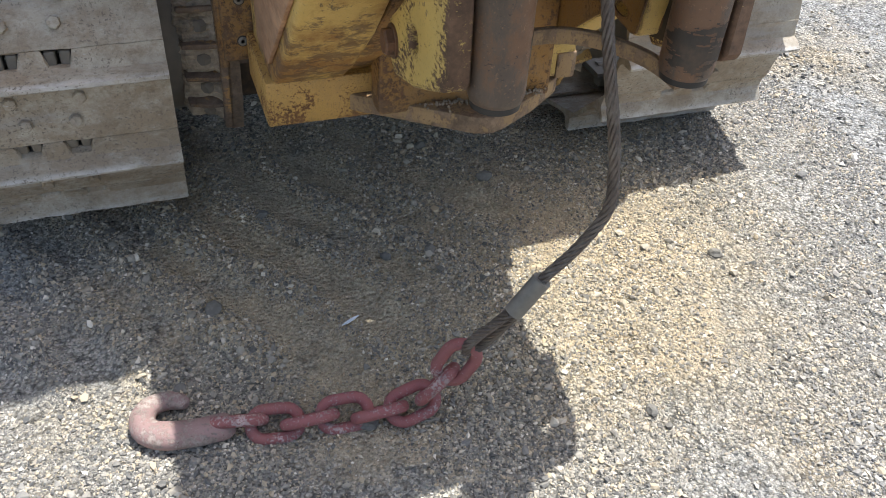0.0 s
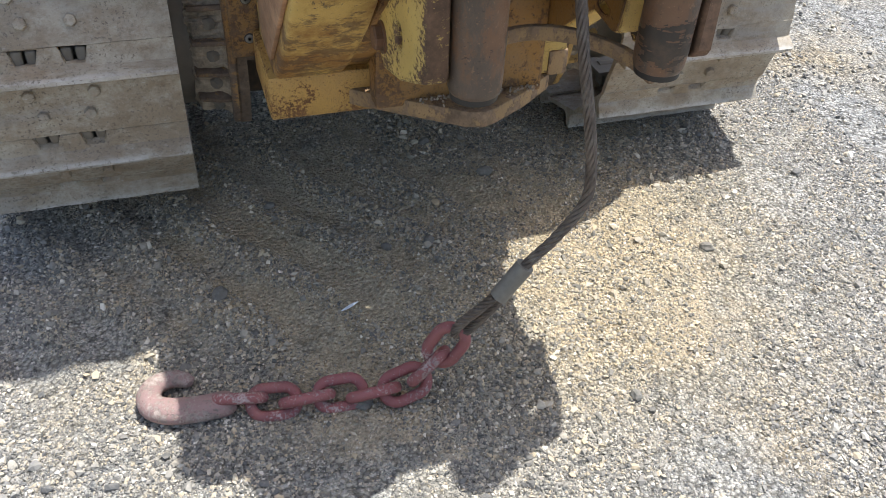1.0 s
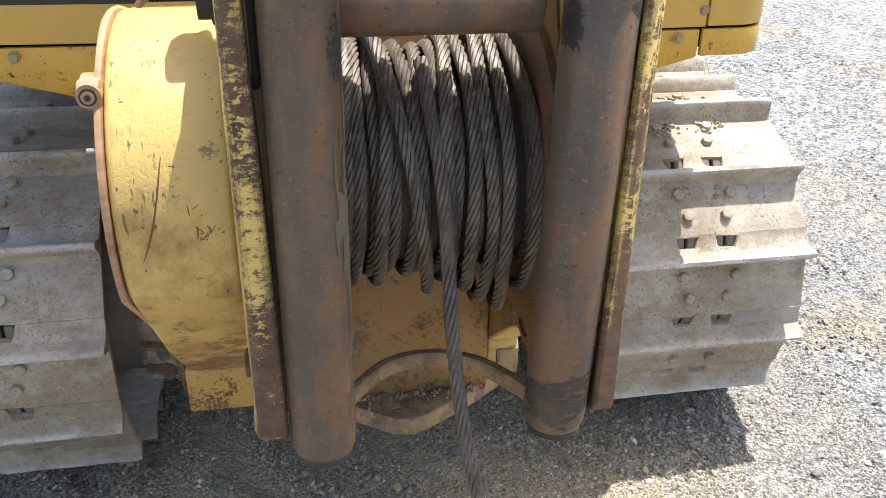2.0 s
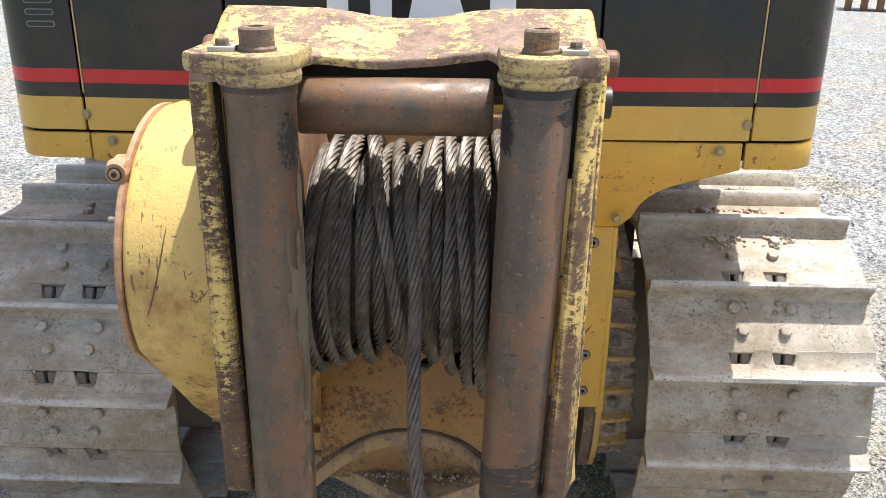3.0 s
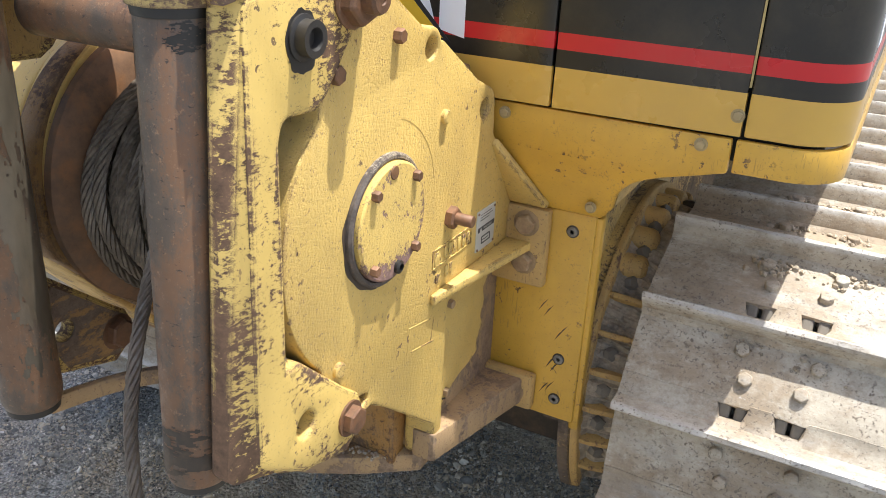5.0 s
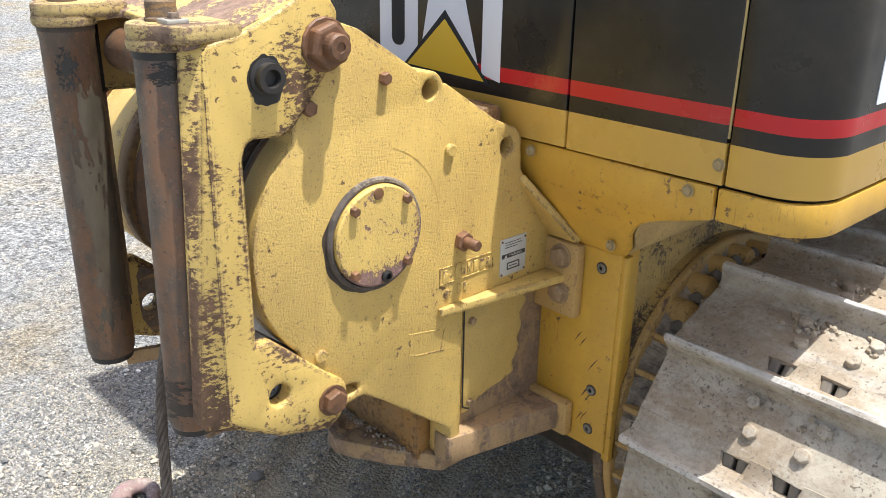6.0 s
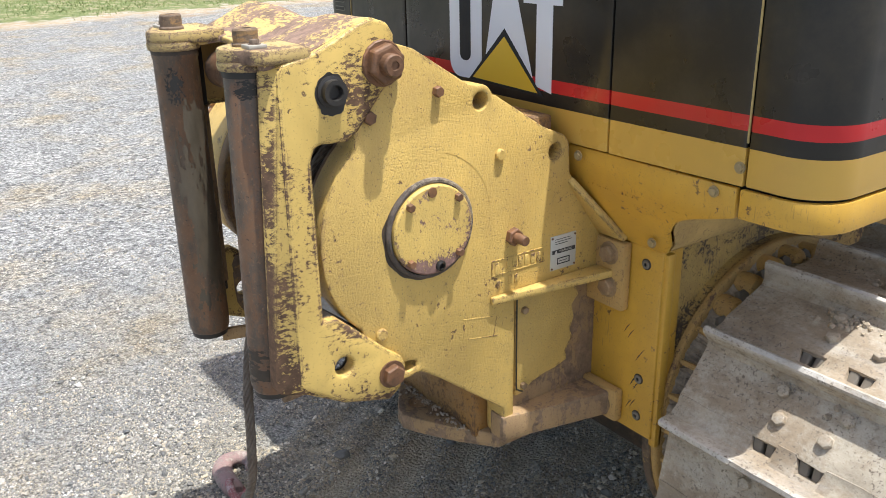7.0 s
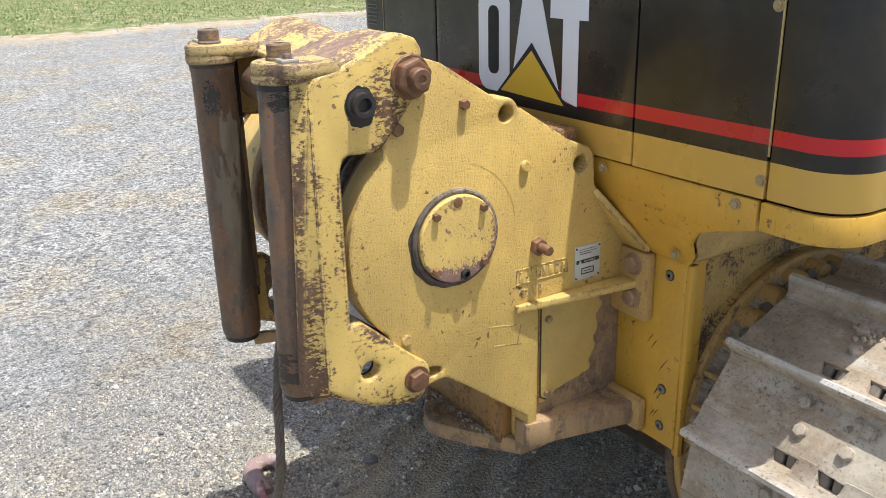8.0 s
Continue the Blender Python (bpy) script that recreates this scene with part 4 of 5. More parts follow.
part("cover_seam", tube(catmull(edge, 0.01), 0.002, 6), M_GREASE_SHADE, winch)
for y, z in ((1.911, 0.891), (1.911, 0.679)):
    part("inspection_bolt", bolt((1, 0, 0), (1.232, y, z), 0.01, 0.01), M_LUG, winch)

part("arm_stop", prism([(1.355, 1.02), (1.378, 1.035), (1.46, 0.965), (1.437, 0.945)], "x", 1.186, 1.236, bev=0.004), M_LINK, winch, "grey steel stop block behind the arm")

# left gear housing
def housing():
    out = circle(CY, CZ, 0.263, 40, 60, 205) + [(1.62, 0.82), (1.8, 0.66), (1.9, 0.585), (1.9, 0.56), (2.16, 0.56), (2.16, 1.3), (1.9, 1.4)]
    bm = prism(out, "x", 0.518, 0.686, bev=0.02, seg=4)
    prism([(p[0] + 0.012, p[1] + 0.012) for p in out], "x", 0.68, 0.75, bev=0.004, bm=bm)
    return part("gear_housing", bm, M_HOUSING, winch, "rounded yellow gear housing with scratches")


housing()
out = circle(CY, CZ, 0.264, 40, 60, 205) + [(1.86, 0.66), (2.0, 0.66), (2.0, 1.4)]
part("housing_flange", prism(out, "x", 0.507, 0.517, bev=0.002), M_RIM, winch, "reddish rusty flange joint")
out = circle(1.81, CZ + 0.02, 0.215, 40)
part("housing_cover", prism(out, "x", 0.466, 0.508, bev=0.02, seg=3), M_PAINT, winch, "pale yellow cover behind the flange")
# filler boss: a rounded ear on the rim with a plug
ear = circle(1.452, 1.363, 0.02, 14, 60, 300) + [(1.49, 1.335), (1.5, 1.36), (1.485, 1.385)]
part("filler_boss", prism(ear, "x", 0.487, 0.518, bev=0.005), M_RIM, winch, "rusty boss on the housing rim")
part("filler_boss", lathe([(0.017, 0), (0.0175, 0.004), (0.0165, 0.02)], (0.503, 1.434, 1.363), "y", 20), M_RIM, winch)
for r, m, o in ((0.012, M_GREASE_SHADE, 0.0), (0.009, M_RIM, 0.0015), (0.0045, M_GREASE_SHADE, 0.003)):
    part("filler_plug", lathe([(r, -0.004), (r, 0.004)], (0.503, 1.434 - o, 1.363), "y", 18), m, winch)
for a in (128, 152):
    y, z = CY + 0.255 * math.cos(radians(a)), CZ + 0.255 * math.sin(radians(a))
    part("flange_stud", lathe([(0.0055, 0), (0.0055, 0.012)], (0.495, y, z), "x", 10), M_ZINC, winch)
part("base", box(0.5, 1.08, 1.884, 2.16, 0.484, 0.6, 0.008), M_BASE, winch, "grimy yellow base with scratched paint")
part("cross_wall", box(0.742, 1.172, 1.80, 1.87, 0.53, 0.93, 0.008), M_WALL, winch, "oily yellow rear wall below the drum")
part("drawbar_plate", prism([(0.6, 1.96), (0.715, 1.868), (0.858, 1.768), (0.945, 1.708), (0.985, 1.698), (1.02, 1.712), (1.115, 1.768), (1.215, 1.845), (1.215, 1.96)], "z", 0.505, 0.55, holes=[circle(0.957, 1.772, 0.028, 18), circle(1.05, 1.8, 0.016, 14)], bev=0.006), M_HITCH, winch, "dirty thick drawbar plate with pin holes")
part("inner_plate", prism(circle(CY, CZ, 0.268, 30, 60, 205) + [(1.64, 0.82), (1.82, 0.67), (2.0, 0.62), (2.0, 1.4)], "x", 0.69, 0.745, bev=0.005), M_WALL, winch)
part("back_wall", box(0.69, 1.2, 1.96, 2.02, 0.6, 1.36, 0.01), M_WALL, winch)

def on_housing(x, deg, lift=0.001):
    a = radians(deg)
    return (x, CY + (0.263 + lift) * math.cos(a), CZ + (0.263 + lift) * math.sin(a))


# a long gouge and scuffs in the housing paint
gouge = catmull([on_housing(x, d, -0.0005) for x, d in ((0.6, 146.0), (0.59, 157.0), (0.583, 166.0), (0.572, 176.0), (0.556, 186.0), (0.53, 199.0))], 0.006)
part("gouge", tube(gouge, lambda t: 0.0004 + 0.0011 * math.sin(math.pi * min(1, t * 1.05)), 6), M_RUST, winch, "dark scratch through the paint")

rng = random.Random(8)
for x, d in ((0.628, 171.0), (0.634, 178.5), (0.64, 179.5), (0.651, 178.0)):
    for k in range(3):
        mark = catmull([on_housing(x + rng.uniform(-0.008, 0.008), d + rng.uniform(-2.2, 2.2), -0.0004) for _ in range(3)], 0.004)
        part("scratch", tube(mark, 0.0008, 5), M_RUST, winch)

# drum
bm = lathe([(0.262, 0), (0.262, 0.016), (0.25, 0.024), (0.215, 0.034), (0.12, 0.036)], (0.76, CY, CZ), "x", 56)
part("drum_flange", bm, M_RUST, winch, "rusty drum flange")
bm = lathe([(0.12, -0.026), (0.25, -0.022), (0.262, -0.016), (0.262, 0)], (1.176, CY, CZ), "x", 56)
part("drum_flange", bm, M_RUST, winch, "rusty drum flange")
part("drum_barrel", lathe([(0.175, 0), (0.175, 0.39)], (0.775, CY, CZ), "x", 40), M_GRIME_SHADE, winch)

# fairlead arms
ARM = [(1.238, 0.9), (1.25, 0.884), (1.3, 0.868), (1.388, 0.829), (1.5, 0.797), (1.53, 0.82), (1.545, 0.872), (1.535, 0.895), (1.501, 0.922), (1.375, 1.03), (1.343, 1.03), (1.343, 1.37), (1.35, 1.39), (1.362, 1.398), (1.43, 1.395), (1.455, 1.41), (1.52, 1.488), (1.545, 1.55), (1.547, 1.59), (1.532, 1.614), (1.5, 1.624), (1.47, 1.616), (1.42, 1.591), (1.36, 1.567), (1.25, 1.556), (1.238, 1.54)]
for s in (1, -1):
    OUT = 0.288

    def X(v):
        return CX + s * v
    # the right arm stands a little further forward
    side = [(1.253 + (y - 1.238) * 0.79, z) if y < 1.31 else (y, z) for y, z in ARM] if s < 0 else [((1.271 if z > 1.2 else 1.246) + (y - 1.238) * 0.7, z) if y < 1.31 else (y + (0.009 if 1.33 < y < 1.38 and 1.02 < z < 1.4 else 0.0), z) for y, z in ARM]
    bm = prism(side, "x", *sorted((X(0.25), X(0.288))), holes=[circle(1.393, 0.916, 0.022, 16)], bev=0.009, seg=3)
    for v in bm.verts:
        # both arms lean in a little towards the foot, and their outer front corners are worn off
        low = max(0.0, min(1.0, (1.5 - v.co.z) / 0.6))
        if abs(v.co.x - CX) < 0.268:
            if v.co.y < 1.36:
                v.co.x += (-0.022 * low + 0.004) if s > 0 else 0.014 * low
        elif v.co.y < 1.3:
            v.co.x += -0.016 * low * min(1.0, (1.3 - v.co.y) / 0.03) if s > 0 else 0.009 * min(1.0, (1.3 - v.co.y) / 0.025)
    if s > 0:
        # the right arm's front is a slanting face: its outer corner stands back, and behind it the plate is thin
        for v in bm.verts:
            if v.co.y < 1.31 and v.co.x > CX + 0.268:
                v.co.y += float(np.interp(v.co.z, (0.9, 1.54), (0.045, 0.026)))
                v.co.x += float(np.interp(v.co.z, (0.9, 1.54), (0.006, 0.0)))
            elif v.co.y < 1.31:
                v.co.x -= 0.005
            elif v.co.y < 1.365 and v.co.x < CX + 0.268 and 1.0 < v.co.z < 1.4:
                v.co.x += 0.022
    part("fairlead_arm", bm, M_ARM, winch, "yellow fairlead arm with paint worn to bare brown steel")
    # Black block stands in for the shaded slot between arm and roller.
    part("arm_channel", box(*sorted((X(0.235), X(0.252))), 1.318, 1.35, 1.4, 1.545, 0.004), M_GREASE_SHADE, winch)
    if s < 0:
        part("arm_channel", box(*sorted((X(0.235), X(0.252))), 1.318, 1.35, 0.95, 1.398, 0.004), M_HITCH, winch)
    # Thin linings give the arm's inner faces a colour of their own.
    part("arm_liner", prism([(1.3, 1.42), (1.42, 1.405), (1.49, 1.49), (1.5, 1.585), (1.36, 1.55), (1.3, 1.54)], "x", *sorted((X(0.246), X(0.2505)))), M_GREASE_SHADE if s > 0 else M_DIRTY, winch, "lined inner face of the arm")
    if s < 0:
        for z0, z1, m in ((0.93, 1.4, M_GRIME_SHADE), (1.4, 1.545, M_GREASE_SHADE)):
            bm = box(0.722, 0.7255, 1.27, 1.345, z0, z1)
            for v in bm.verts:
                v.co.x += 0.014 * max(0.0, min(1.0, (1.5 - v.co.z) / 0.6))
            part("arm_liner", bm, m, winch, "dark inner face of the arm")
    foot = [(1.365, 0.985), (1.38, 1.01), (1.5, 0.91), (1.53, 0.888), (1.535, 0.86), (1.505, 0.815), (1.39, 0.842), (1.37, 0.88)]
    part("arm_liner", prism(foot, "x", *sorted((X(0.2468), X(0.2505))), holes=[circle(1.393, 0.916, 0.022, 16)]), M_GRIME_SHADE if s > 0 else M_STRAP, winch)
    xr, yr = (1.168, 1.282) if s > 0 else (0.789, 1.27)
    bm = lathe([(0.038, 0), (0.044, 0.004), (0.0475, 0.014), (0.0485, 0.03), (0.0485, 0.678), (0.045, 0.685)] if s > 0 else [(0.038, 0), (0.044, 0.004), (0.0475, 0.014), (0.0485, 0.03), (0.0485, 0.664), (0.0505, 0.668), (0.0505, 0.68), (0.046, 0.682)], (xr, yr, 0.858), "z", 48)
    tilt = 0.028 if s > 0 else 0.0
    for v in bm.verts:
        v.co.x -= tilt * (1.52 - v.co.z)
        v.co.y -= 0.3 * tilt * (1.52 - v.co.z)
    part("fairlead_roller", bm, M_ROLLER, winch, "brown worn steel guide roller")
    part("roller_seal", lathe([(0.05, 0), (0.052, 0.012), (0.05, 0.016)], (xr, yr, 1.53), "z", 40), M_GREASE_SHADE if s > 0 else M_GRIME_SHADE, winch, "black greasy roller seal")
    part("roller_foot", lathe([(0.03, 0), (0.042, 0.004), (0.044, 0.02)], (xr - tilt * 0.66, yr - tilt * 0.2, 0.846), "z", 32), M_GREASE_SHADE, winch, "black greasy roller foot")
    inner, outer = xr - s * 0.056, X(0.286)
    arc = [(xr + s * 0.056 * math.cos(radians(a)), yr + 0.056 * math.sin(radians(a))) for a in range(305, 175, -10)]
    lobe = [(outer, 1.37), (outer, yr - 0.011), (outer - s * 0.02, yr - 0.027), (xr + s * 0.05, yr - 0.03)] + arc + [(inner, 1.37)]
    part("roller_cap", prism(lobe, "z", 1.556, 1.584, bev=0.007), M_CAP, winch, "rounded cap over the roller end, paint chipped")
    part("cap_collar", lathe([(0.05, 0), (0.056, 0.002), (0.058, 0.012), (0.0565, 0.019)], (xr, yr, 1.541), "z", 40), M_CAP, winch, "chipped collar under the cap")
    bm = lathe([(0.026, 0), (0.026, 0.005), (0.0235, 0.008), (0.0235, 0.03), (0.021, 0.033), (0.011, 0.033), (0.01, 0.022)], (xr, yr, 1.583), "z", 28)
    part("pin_head", bm, M_STRAP, winch, "round rusty pin head with a socket")
    part("lock_tab", box(*sorted((xr + s * 0.026, xr + s * 0.062)), yr - 0.021, yr + 0.015, 1.583, 1.591, 0.002), M_BRIGHT, winch)
    part("lock_bolt", bolt((0, 0, 1), (xr + s * 0.046, yr - 0.003, 1.59), 0.009, 0.01, 0.012), M_STRAP, winch)
    part("arm_nut", bolt((-s, 0, 0), (X(0.25), 1.506, 0.862), 0.03, 0.024, 0.036), M_BOLT, winch)
    bm = bolt((s, 0, 0), (X(OUT), 1.517, 1.538), 0.041, 0.026 if s > 0 else 0.044, 0.046)
    bevel(bm, 0.0025, 1)
    if s > 0:
        lathe([(0.0225, 0), (0.0225, 0.018), (0.0195, 0.023), (0.009, 0.023), (0.008, 0.02)], (X(OUT + 0.025), 1.517, 1.538), "x", 24, bm)
    part("pivot_nut", bm, M_BOLT, winch, "large rusty pivot nut", False)
    bm = lathe([(0.03, 0), (0.03, 0.004), (0.024, 0.006), (0.024, 0.022), (0.015, 0.022), (0.012, 0.01)] if s > 0 else [(0.014, -0.01), (0.016, -0.022), (0.027, -0.022), (0.027, -0.006), (0.034, -0.004), (0.034, 0)], (X(OUT), 1.402, 1.497), "x", 24)
    rim = [(1.402 + (0.034 + 0.008 * noise.noise(Vector((math.cos(a) * 2, math.sin(a) * 2, s * 4)))) * math.cos(a), 1.492 + (0.042 + 0.009 * noise.noise(Vector((math.cos(a) * 2, math.sin(a) * 2, s * 4)))) * math.sin(a)) for a in [math.pi * k / 18 for k in range(36)]]
    part("grease_stain", prism(rim, "x", *sorted((X(OUT - 0.001), X(OUT + 0.0008)))), M_GREASE_SHADE, winch)
    part("roller_pin_end", bm, M_GREASE_SHADE, winch, "greasy black roller pin end")
    bm = bolt((s, 0, 0), (X(OUT), 1.506, 0.862), 0.026, 0.02, 0.032)
    part("arm_bolt", bm, M_BOLT, winch, "rusty hexagon bolt holding the arm")
def smear(xr, yr, mid, span, z0, z1, seed, material=M_GREASE_SHADE, tilt=0.0):
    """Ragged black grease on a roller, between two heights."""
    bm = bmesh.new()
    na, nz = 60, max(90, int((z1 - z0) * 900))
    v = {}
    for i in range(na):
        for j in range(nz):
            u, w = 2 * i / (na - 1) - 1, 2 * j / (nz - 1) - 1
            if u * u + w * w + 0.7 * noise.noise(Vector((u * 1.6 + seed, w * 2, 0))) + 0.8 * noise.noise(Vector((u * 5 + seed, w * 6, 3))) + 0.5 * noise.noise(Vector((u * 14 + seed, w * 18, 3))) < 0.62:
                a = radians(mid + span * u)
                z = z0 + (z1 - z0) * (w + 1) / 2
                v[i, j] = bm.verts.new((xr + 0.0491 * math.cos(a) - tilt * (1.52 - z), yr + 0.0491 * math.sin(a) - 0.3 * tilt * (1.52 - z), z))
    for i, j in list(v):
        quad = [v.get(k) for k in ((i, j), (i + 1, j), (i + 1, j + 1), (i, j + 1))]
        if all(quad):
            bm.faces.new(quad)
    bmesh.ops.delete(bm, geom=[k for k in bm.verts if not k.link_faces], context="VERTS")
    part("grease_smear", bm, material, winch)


smear(1.168, 1.282, 260, 120, 0.872, 0.972, 5.0, M_GRIME_SHADE, 0.028)
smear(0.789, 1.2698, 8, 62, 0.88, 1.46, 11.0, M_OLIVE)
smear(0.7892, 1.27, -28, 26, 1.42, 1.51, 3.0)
smear(1.168, 1.282, -30, 40, 1.49, 1.53, 7.0, M_GREASE_SHADE, 0.028)
smear(1.168, 1.282, 200, 35, 1.44, 1.525, 1.0, M_GREASE_SHADE, 0.028)
part("cross_roller", lathe([(0.038, 0), (0.042, 0.006), (0.042, 0.282), (0.038, 0.288)], (0.82, 1.362, 1.494), "x", 36), M_ROLLER, winch, "brown horizontal guide roller")
# Added dark bar stands in for the shadowed underside of the top plate.
part("top_rib", box(0.728, 1.222, 1.418, 1.436, 1.5, 1.556, 0.004), M_GRIME_SHADE, winch, "dark bar added for the shade under the top plate")


def top_z(y):
    ys = (1.235, 1.25, 1.36, 1.42, 1.47, 1.5, 1.54)
    zs = (1.554, 1.556, 1.567, 1.591, 1.616, 1.624, 1.606)
    return float(np.interp(y, ys, zs)) + 0.002


def top_plate():
    """The saddle-shaped sheet that joins the arms, dished in the middle."""
    bm = bmesh.new()
    nx, ny = 48, 18
    for lift in (0.0, -0.014):
        for j in range(ny + 1):
            for i in range(nx + 1):
                u, v = i / nx, j / ny
                x = 0.698 + u * 0.552
                d = abs(x - CX)
                k = max(0.0, min(1.0, (0.165 - d) / 0.035))
                front = float(np.interp(x, (0.85, 1.1), (1.252, 1.275))) + 0.103 * k * k * (3 - 2 * k)
                y = front + v * (1.538 - front)
                z = top_z(y) - 0.022 * math.exp(-(d / 0.1) ** 2) * (0.5 + 0.5 * v) + 0.002 * noise.noise(Vector((x * 18, y * 18, 0)))
                bm.verts.new((x, y, z + lift))
    bm.verts.ensure_lookup_table()
    w = nx + 1
    o = w * (ny + 1)
    for j in range(ny):
        for i in range(nx):
            a = j * w + i
            bm.faces.new([bm.verts[k] for k in (a, a + 1, a + 1 + w, a + w)])
            bm.faces.new([bm.verts[k + o] for k in (a, a + w, a + 1 + w, a + 1)])
    rim = [i for i in range(w)] + [j * w + nx for j in range(1, ny + 1)] + [ny * w + i for i in range(nx - 1, -1, -1)] + [j * w for j in range(ny - 1, 0, -1)]
    for a, b in zip(rim, rim[1:] + rim[:1]):
        bm.faces.new([bm.verts[k] for k in (a, b, b + o, a + o)])
    bmesh.ops.recalc_face_normals(bm, faces=bm.faces[:])
    bevel(bm, 0.004, 2, 0.9)
    part("top_plate", bm, M_TOP, winch, "dished yellow top plate scraped to brown steel")


top_plate()
arch = catmull([(0.785, 1.3, 0.846), (0.812, 1.372, 0.848), (0.852, 1.426, 0.855), (0.910, 1.481, 0.858), (0.988, 1.495, 0.860), (1.067, 1.464, 0.858), (1.121, 1.399, 0.855), (1.148, 1.355, 0.848), (1.155, 1.29, 0.846)], 0.02)
bm = bmesh.new()
rows = []
for i, p in enumerate(arch):
    t = (arch[min(i + 1, len(arch) - 1)] - arch[max(i - 1, 0)]).normalized()
    s = Vector((-t.y, t.x, 0)).normalized()
    rows.append([bm.verts.new(p + s * a + Vector((0, 0, b))) for a, b in ((-0.008, -0.03), (0.008, -0.03), (0.008, 0.002), (-0.008, 0.002))])
for a, b in zip(rows, rows[1:]):
    for k in range(4):
        bm.faces.new((a[k], a[(k + 1) % 4], b[(k + 1) % 4], b[k]))
bm.faces.new(rows[0]), bm.faces.new(rows[-1])
bmesh.ops.recalc_face_normals(bm, faces=bm.faces[:])
bevel(bm, 0.004, 2)
part("rope_bow", bm, M_HITCH, winch, "curved worn strap between the roller feet")
# ---- wire rope ----
rope = thing("wire_rope", "greasy stranded steel wire rope wound on the winch drum", "wire rope")
rng = random.Random(4)


def turn(x, r, lean=0.0, wobble=0.004, a0=0.0, a1=360.0, dx=0.0, slant=0.0):
    pts = []
    n = max(24, int(abs(a1 - a0) * 0.36))
    ph = rng.uniform(0, 6.28)
    for i in range(n + 1):
        a = radians(a0 + (a1 - a0) * i / n)
        rr = r + wobble * math.sin(a * 2 + ph)
        pts.append((x + dx * i / n + lean * math.cos(a) + slant * math.sin(a) + wobble * math.sin(a * 3 + ph), CY + rr * math.cos(a), CZ + rr * math.sin(a)))
    return pts


def sag(pts, drop):
    """Let the lower front of a loose turn hang."""
    return [(p[0], p[1] - drop * 0.3 * max(0, (CZ - p[2]) / 0.2), p[2] - drop * max(0.0, (CZ - p[2]) / 0.2) ** 2) for p in pts]


x = 0.798
while x < 1.15:
    r = 0.19 + rng.uniform(-0.008, 0.012)
    part("rope_turn", strands(turn(x, r, rng.uniform(-0.01, 0.01), 0.003, slant=0.06 * (0.98 - x)), 0.0115, 0.13, 6, 5, None, rng.uniform(0, 6)), M_ROPE, rope)
    x += rng.uniform(0.0235, 0.029)
# loose outer turns
for tx, tr, lean, drop in ((0.822, 0.212, 0.012, 0.02), (0.852, 0.21, 0.016, 0.012), (0.9, 0.207, -0.006, 0.0), (1.018, 0.212, 0.012, 0.0), (1.05, 0.214, 0.006, 0.012), (1.082, 0.215, 0.012, 0.035), (1.112, 0.217, 0.016, 0.045), (1.142, 0.21, -0.004, 0.02)):
    part("rope_turn", strands(sag(turn(tx, tr, lean, 0.005, slant=0.09 * (1.0 - tx)), drop), 0.0115, 0.13, 6, 5, None, tx * 40), M_ROPE, rope)
part("rope_turn", strands(turn(0.883, 0.227, 0.0, 0.002, 60, 262, 0.118), 0.0115), M_ROPE, rope)
lead = [(0.975, CY - 0.10, CZ + 0.20), (0.98, CY - 0.17, CZ + 0.135), (0.988, CY - 0.215, CZ + 0.06), (0.992, 1.385, 1.16), (0.992, 1.346, 1.07), (0.994, 1.312, 0.98), (1.002, 1.284, 0.885), (1.018, 1.264, 0.785), (1.033, 1.254, 0.69), (1.034, 1.248, 0.6), (0.99, 1.255, 0.515), (0.94, 1.263, 0.452), (0.912, 1.268, 0.41)]
part("hanging_rope", strands(catmull(lead, 0.008), 0.0115, 0.13, 6, 6), M_ROPE2, rope, "wire rope hanging down from the drum")
a, b = Vector((0.929, 1.266, 0.436)), Vector((0.872, 1.272, 0.345))
d = (b - a).normalized()
ferr = [a + d * k * 0.012 for k in range(int((b - a).length / 0.012) + 1)]
part("ferrule", tube(ferr, 0.0205, 20), M_ZINC, rope, "grey swaged metal ferrule")
e = (Vector((0.806, 1.325, 0.208)) - b)
for off in (0.012, -0.012):
    side = Vector((0.3, 0.5, 0.6)).cross(d).normalized() * off
    loop = [b - d * 0.01 + side * 0.8, b + e * 0.25 + side * 1.1, b + e * 0.55 + side * 1.5, b + e * 0.85 + side * 1.3, b + e]
    part("rope_eye", strands(catmull(loop, 0.008), 0.0115, 0.1, 6, 6), M_ROPE2, rope)

# ---- chain ----
chain = thing("tow_chain", "faded red steel chain with a grab hook lying on gravel", "chain")


def link(centre, along, flat, length=0.138, width=0.094, r=0.0138):
    """A link round centre: along its length, flat is the normal of its plane."""
    u = Vector(along).normalized()
    n = Vector(flat)
    n = (n - u * n.dot(u)).normalized()
    s = n.cross(u)
    hl, hw = length / 2 - r, width / 2 - r
    pts = []
    for end in (1, -1):
        for i in range(13):
            a = math.pi * (i / 12 - 0.5) + (0 if end > 0 else math.pi)
            pts.append(Vector(centre) + u * (end * (hl - hw) + hw * math.cos(a)) + s * hw * math.sin(a))
    return part("chain_link", tube(pts, r, 12, None, True), M_RED, chain)


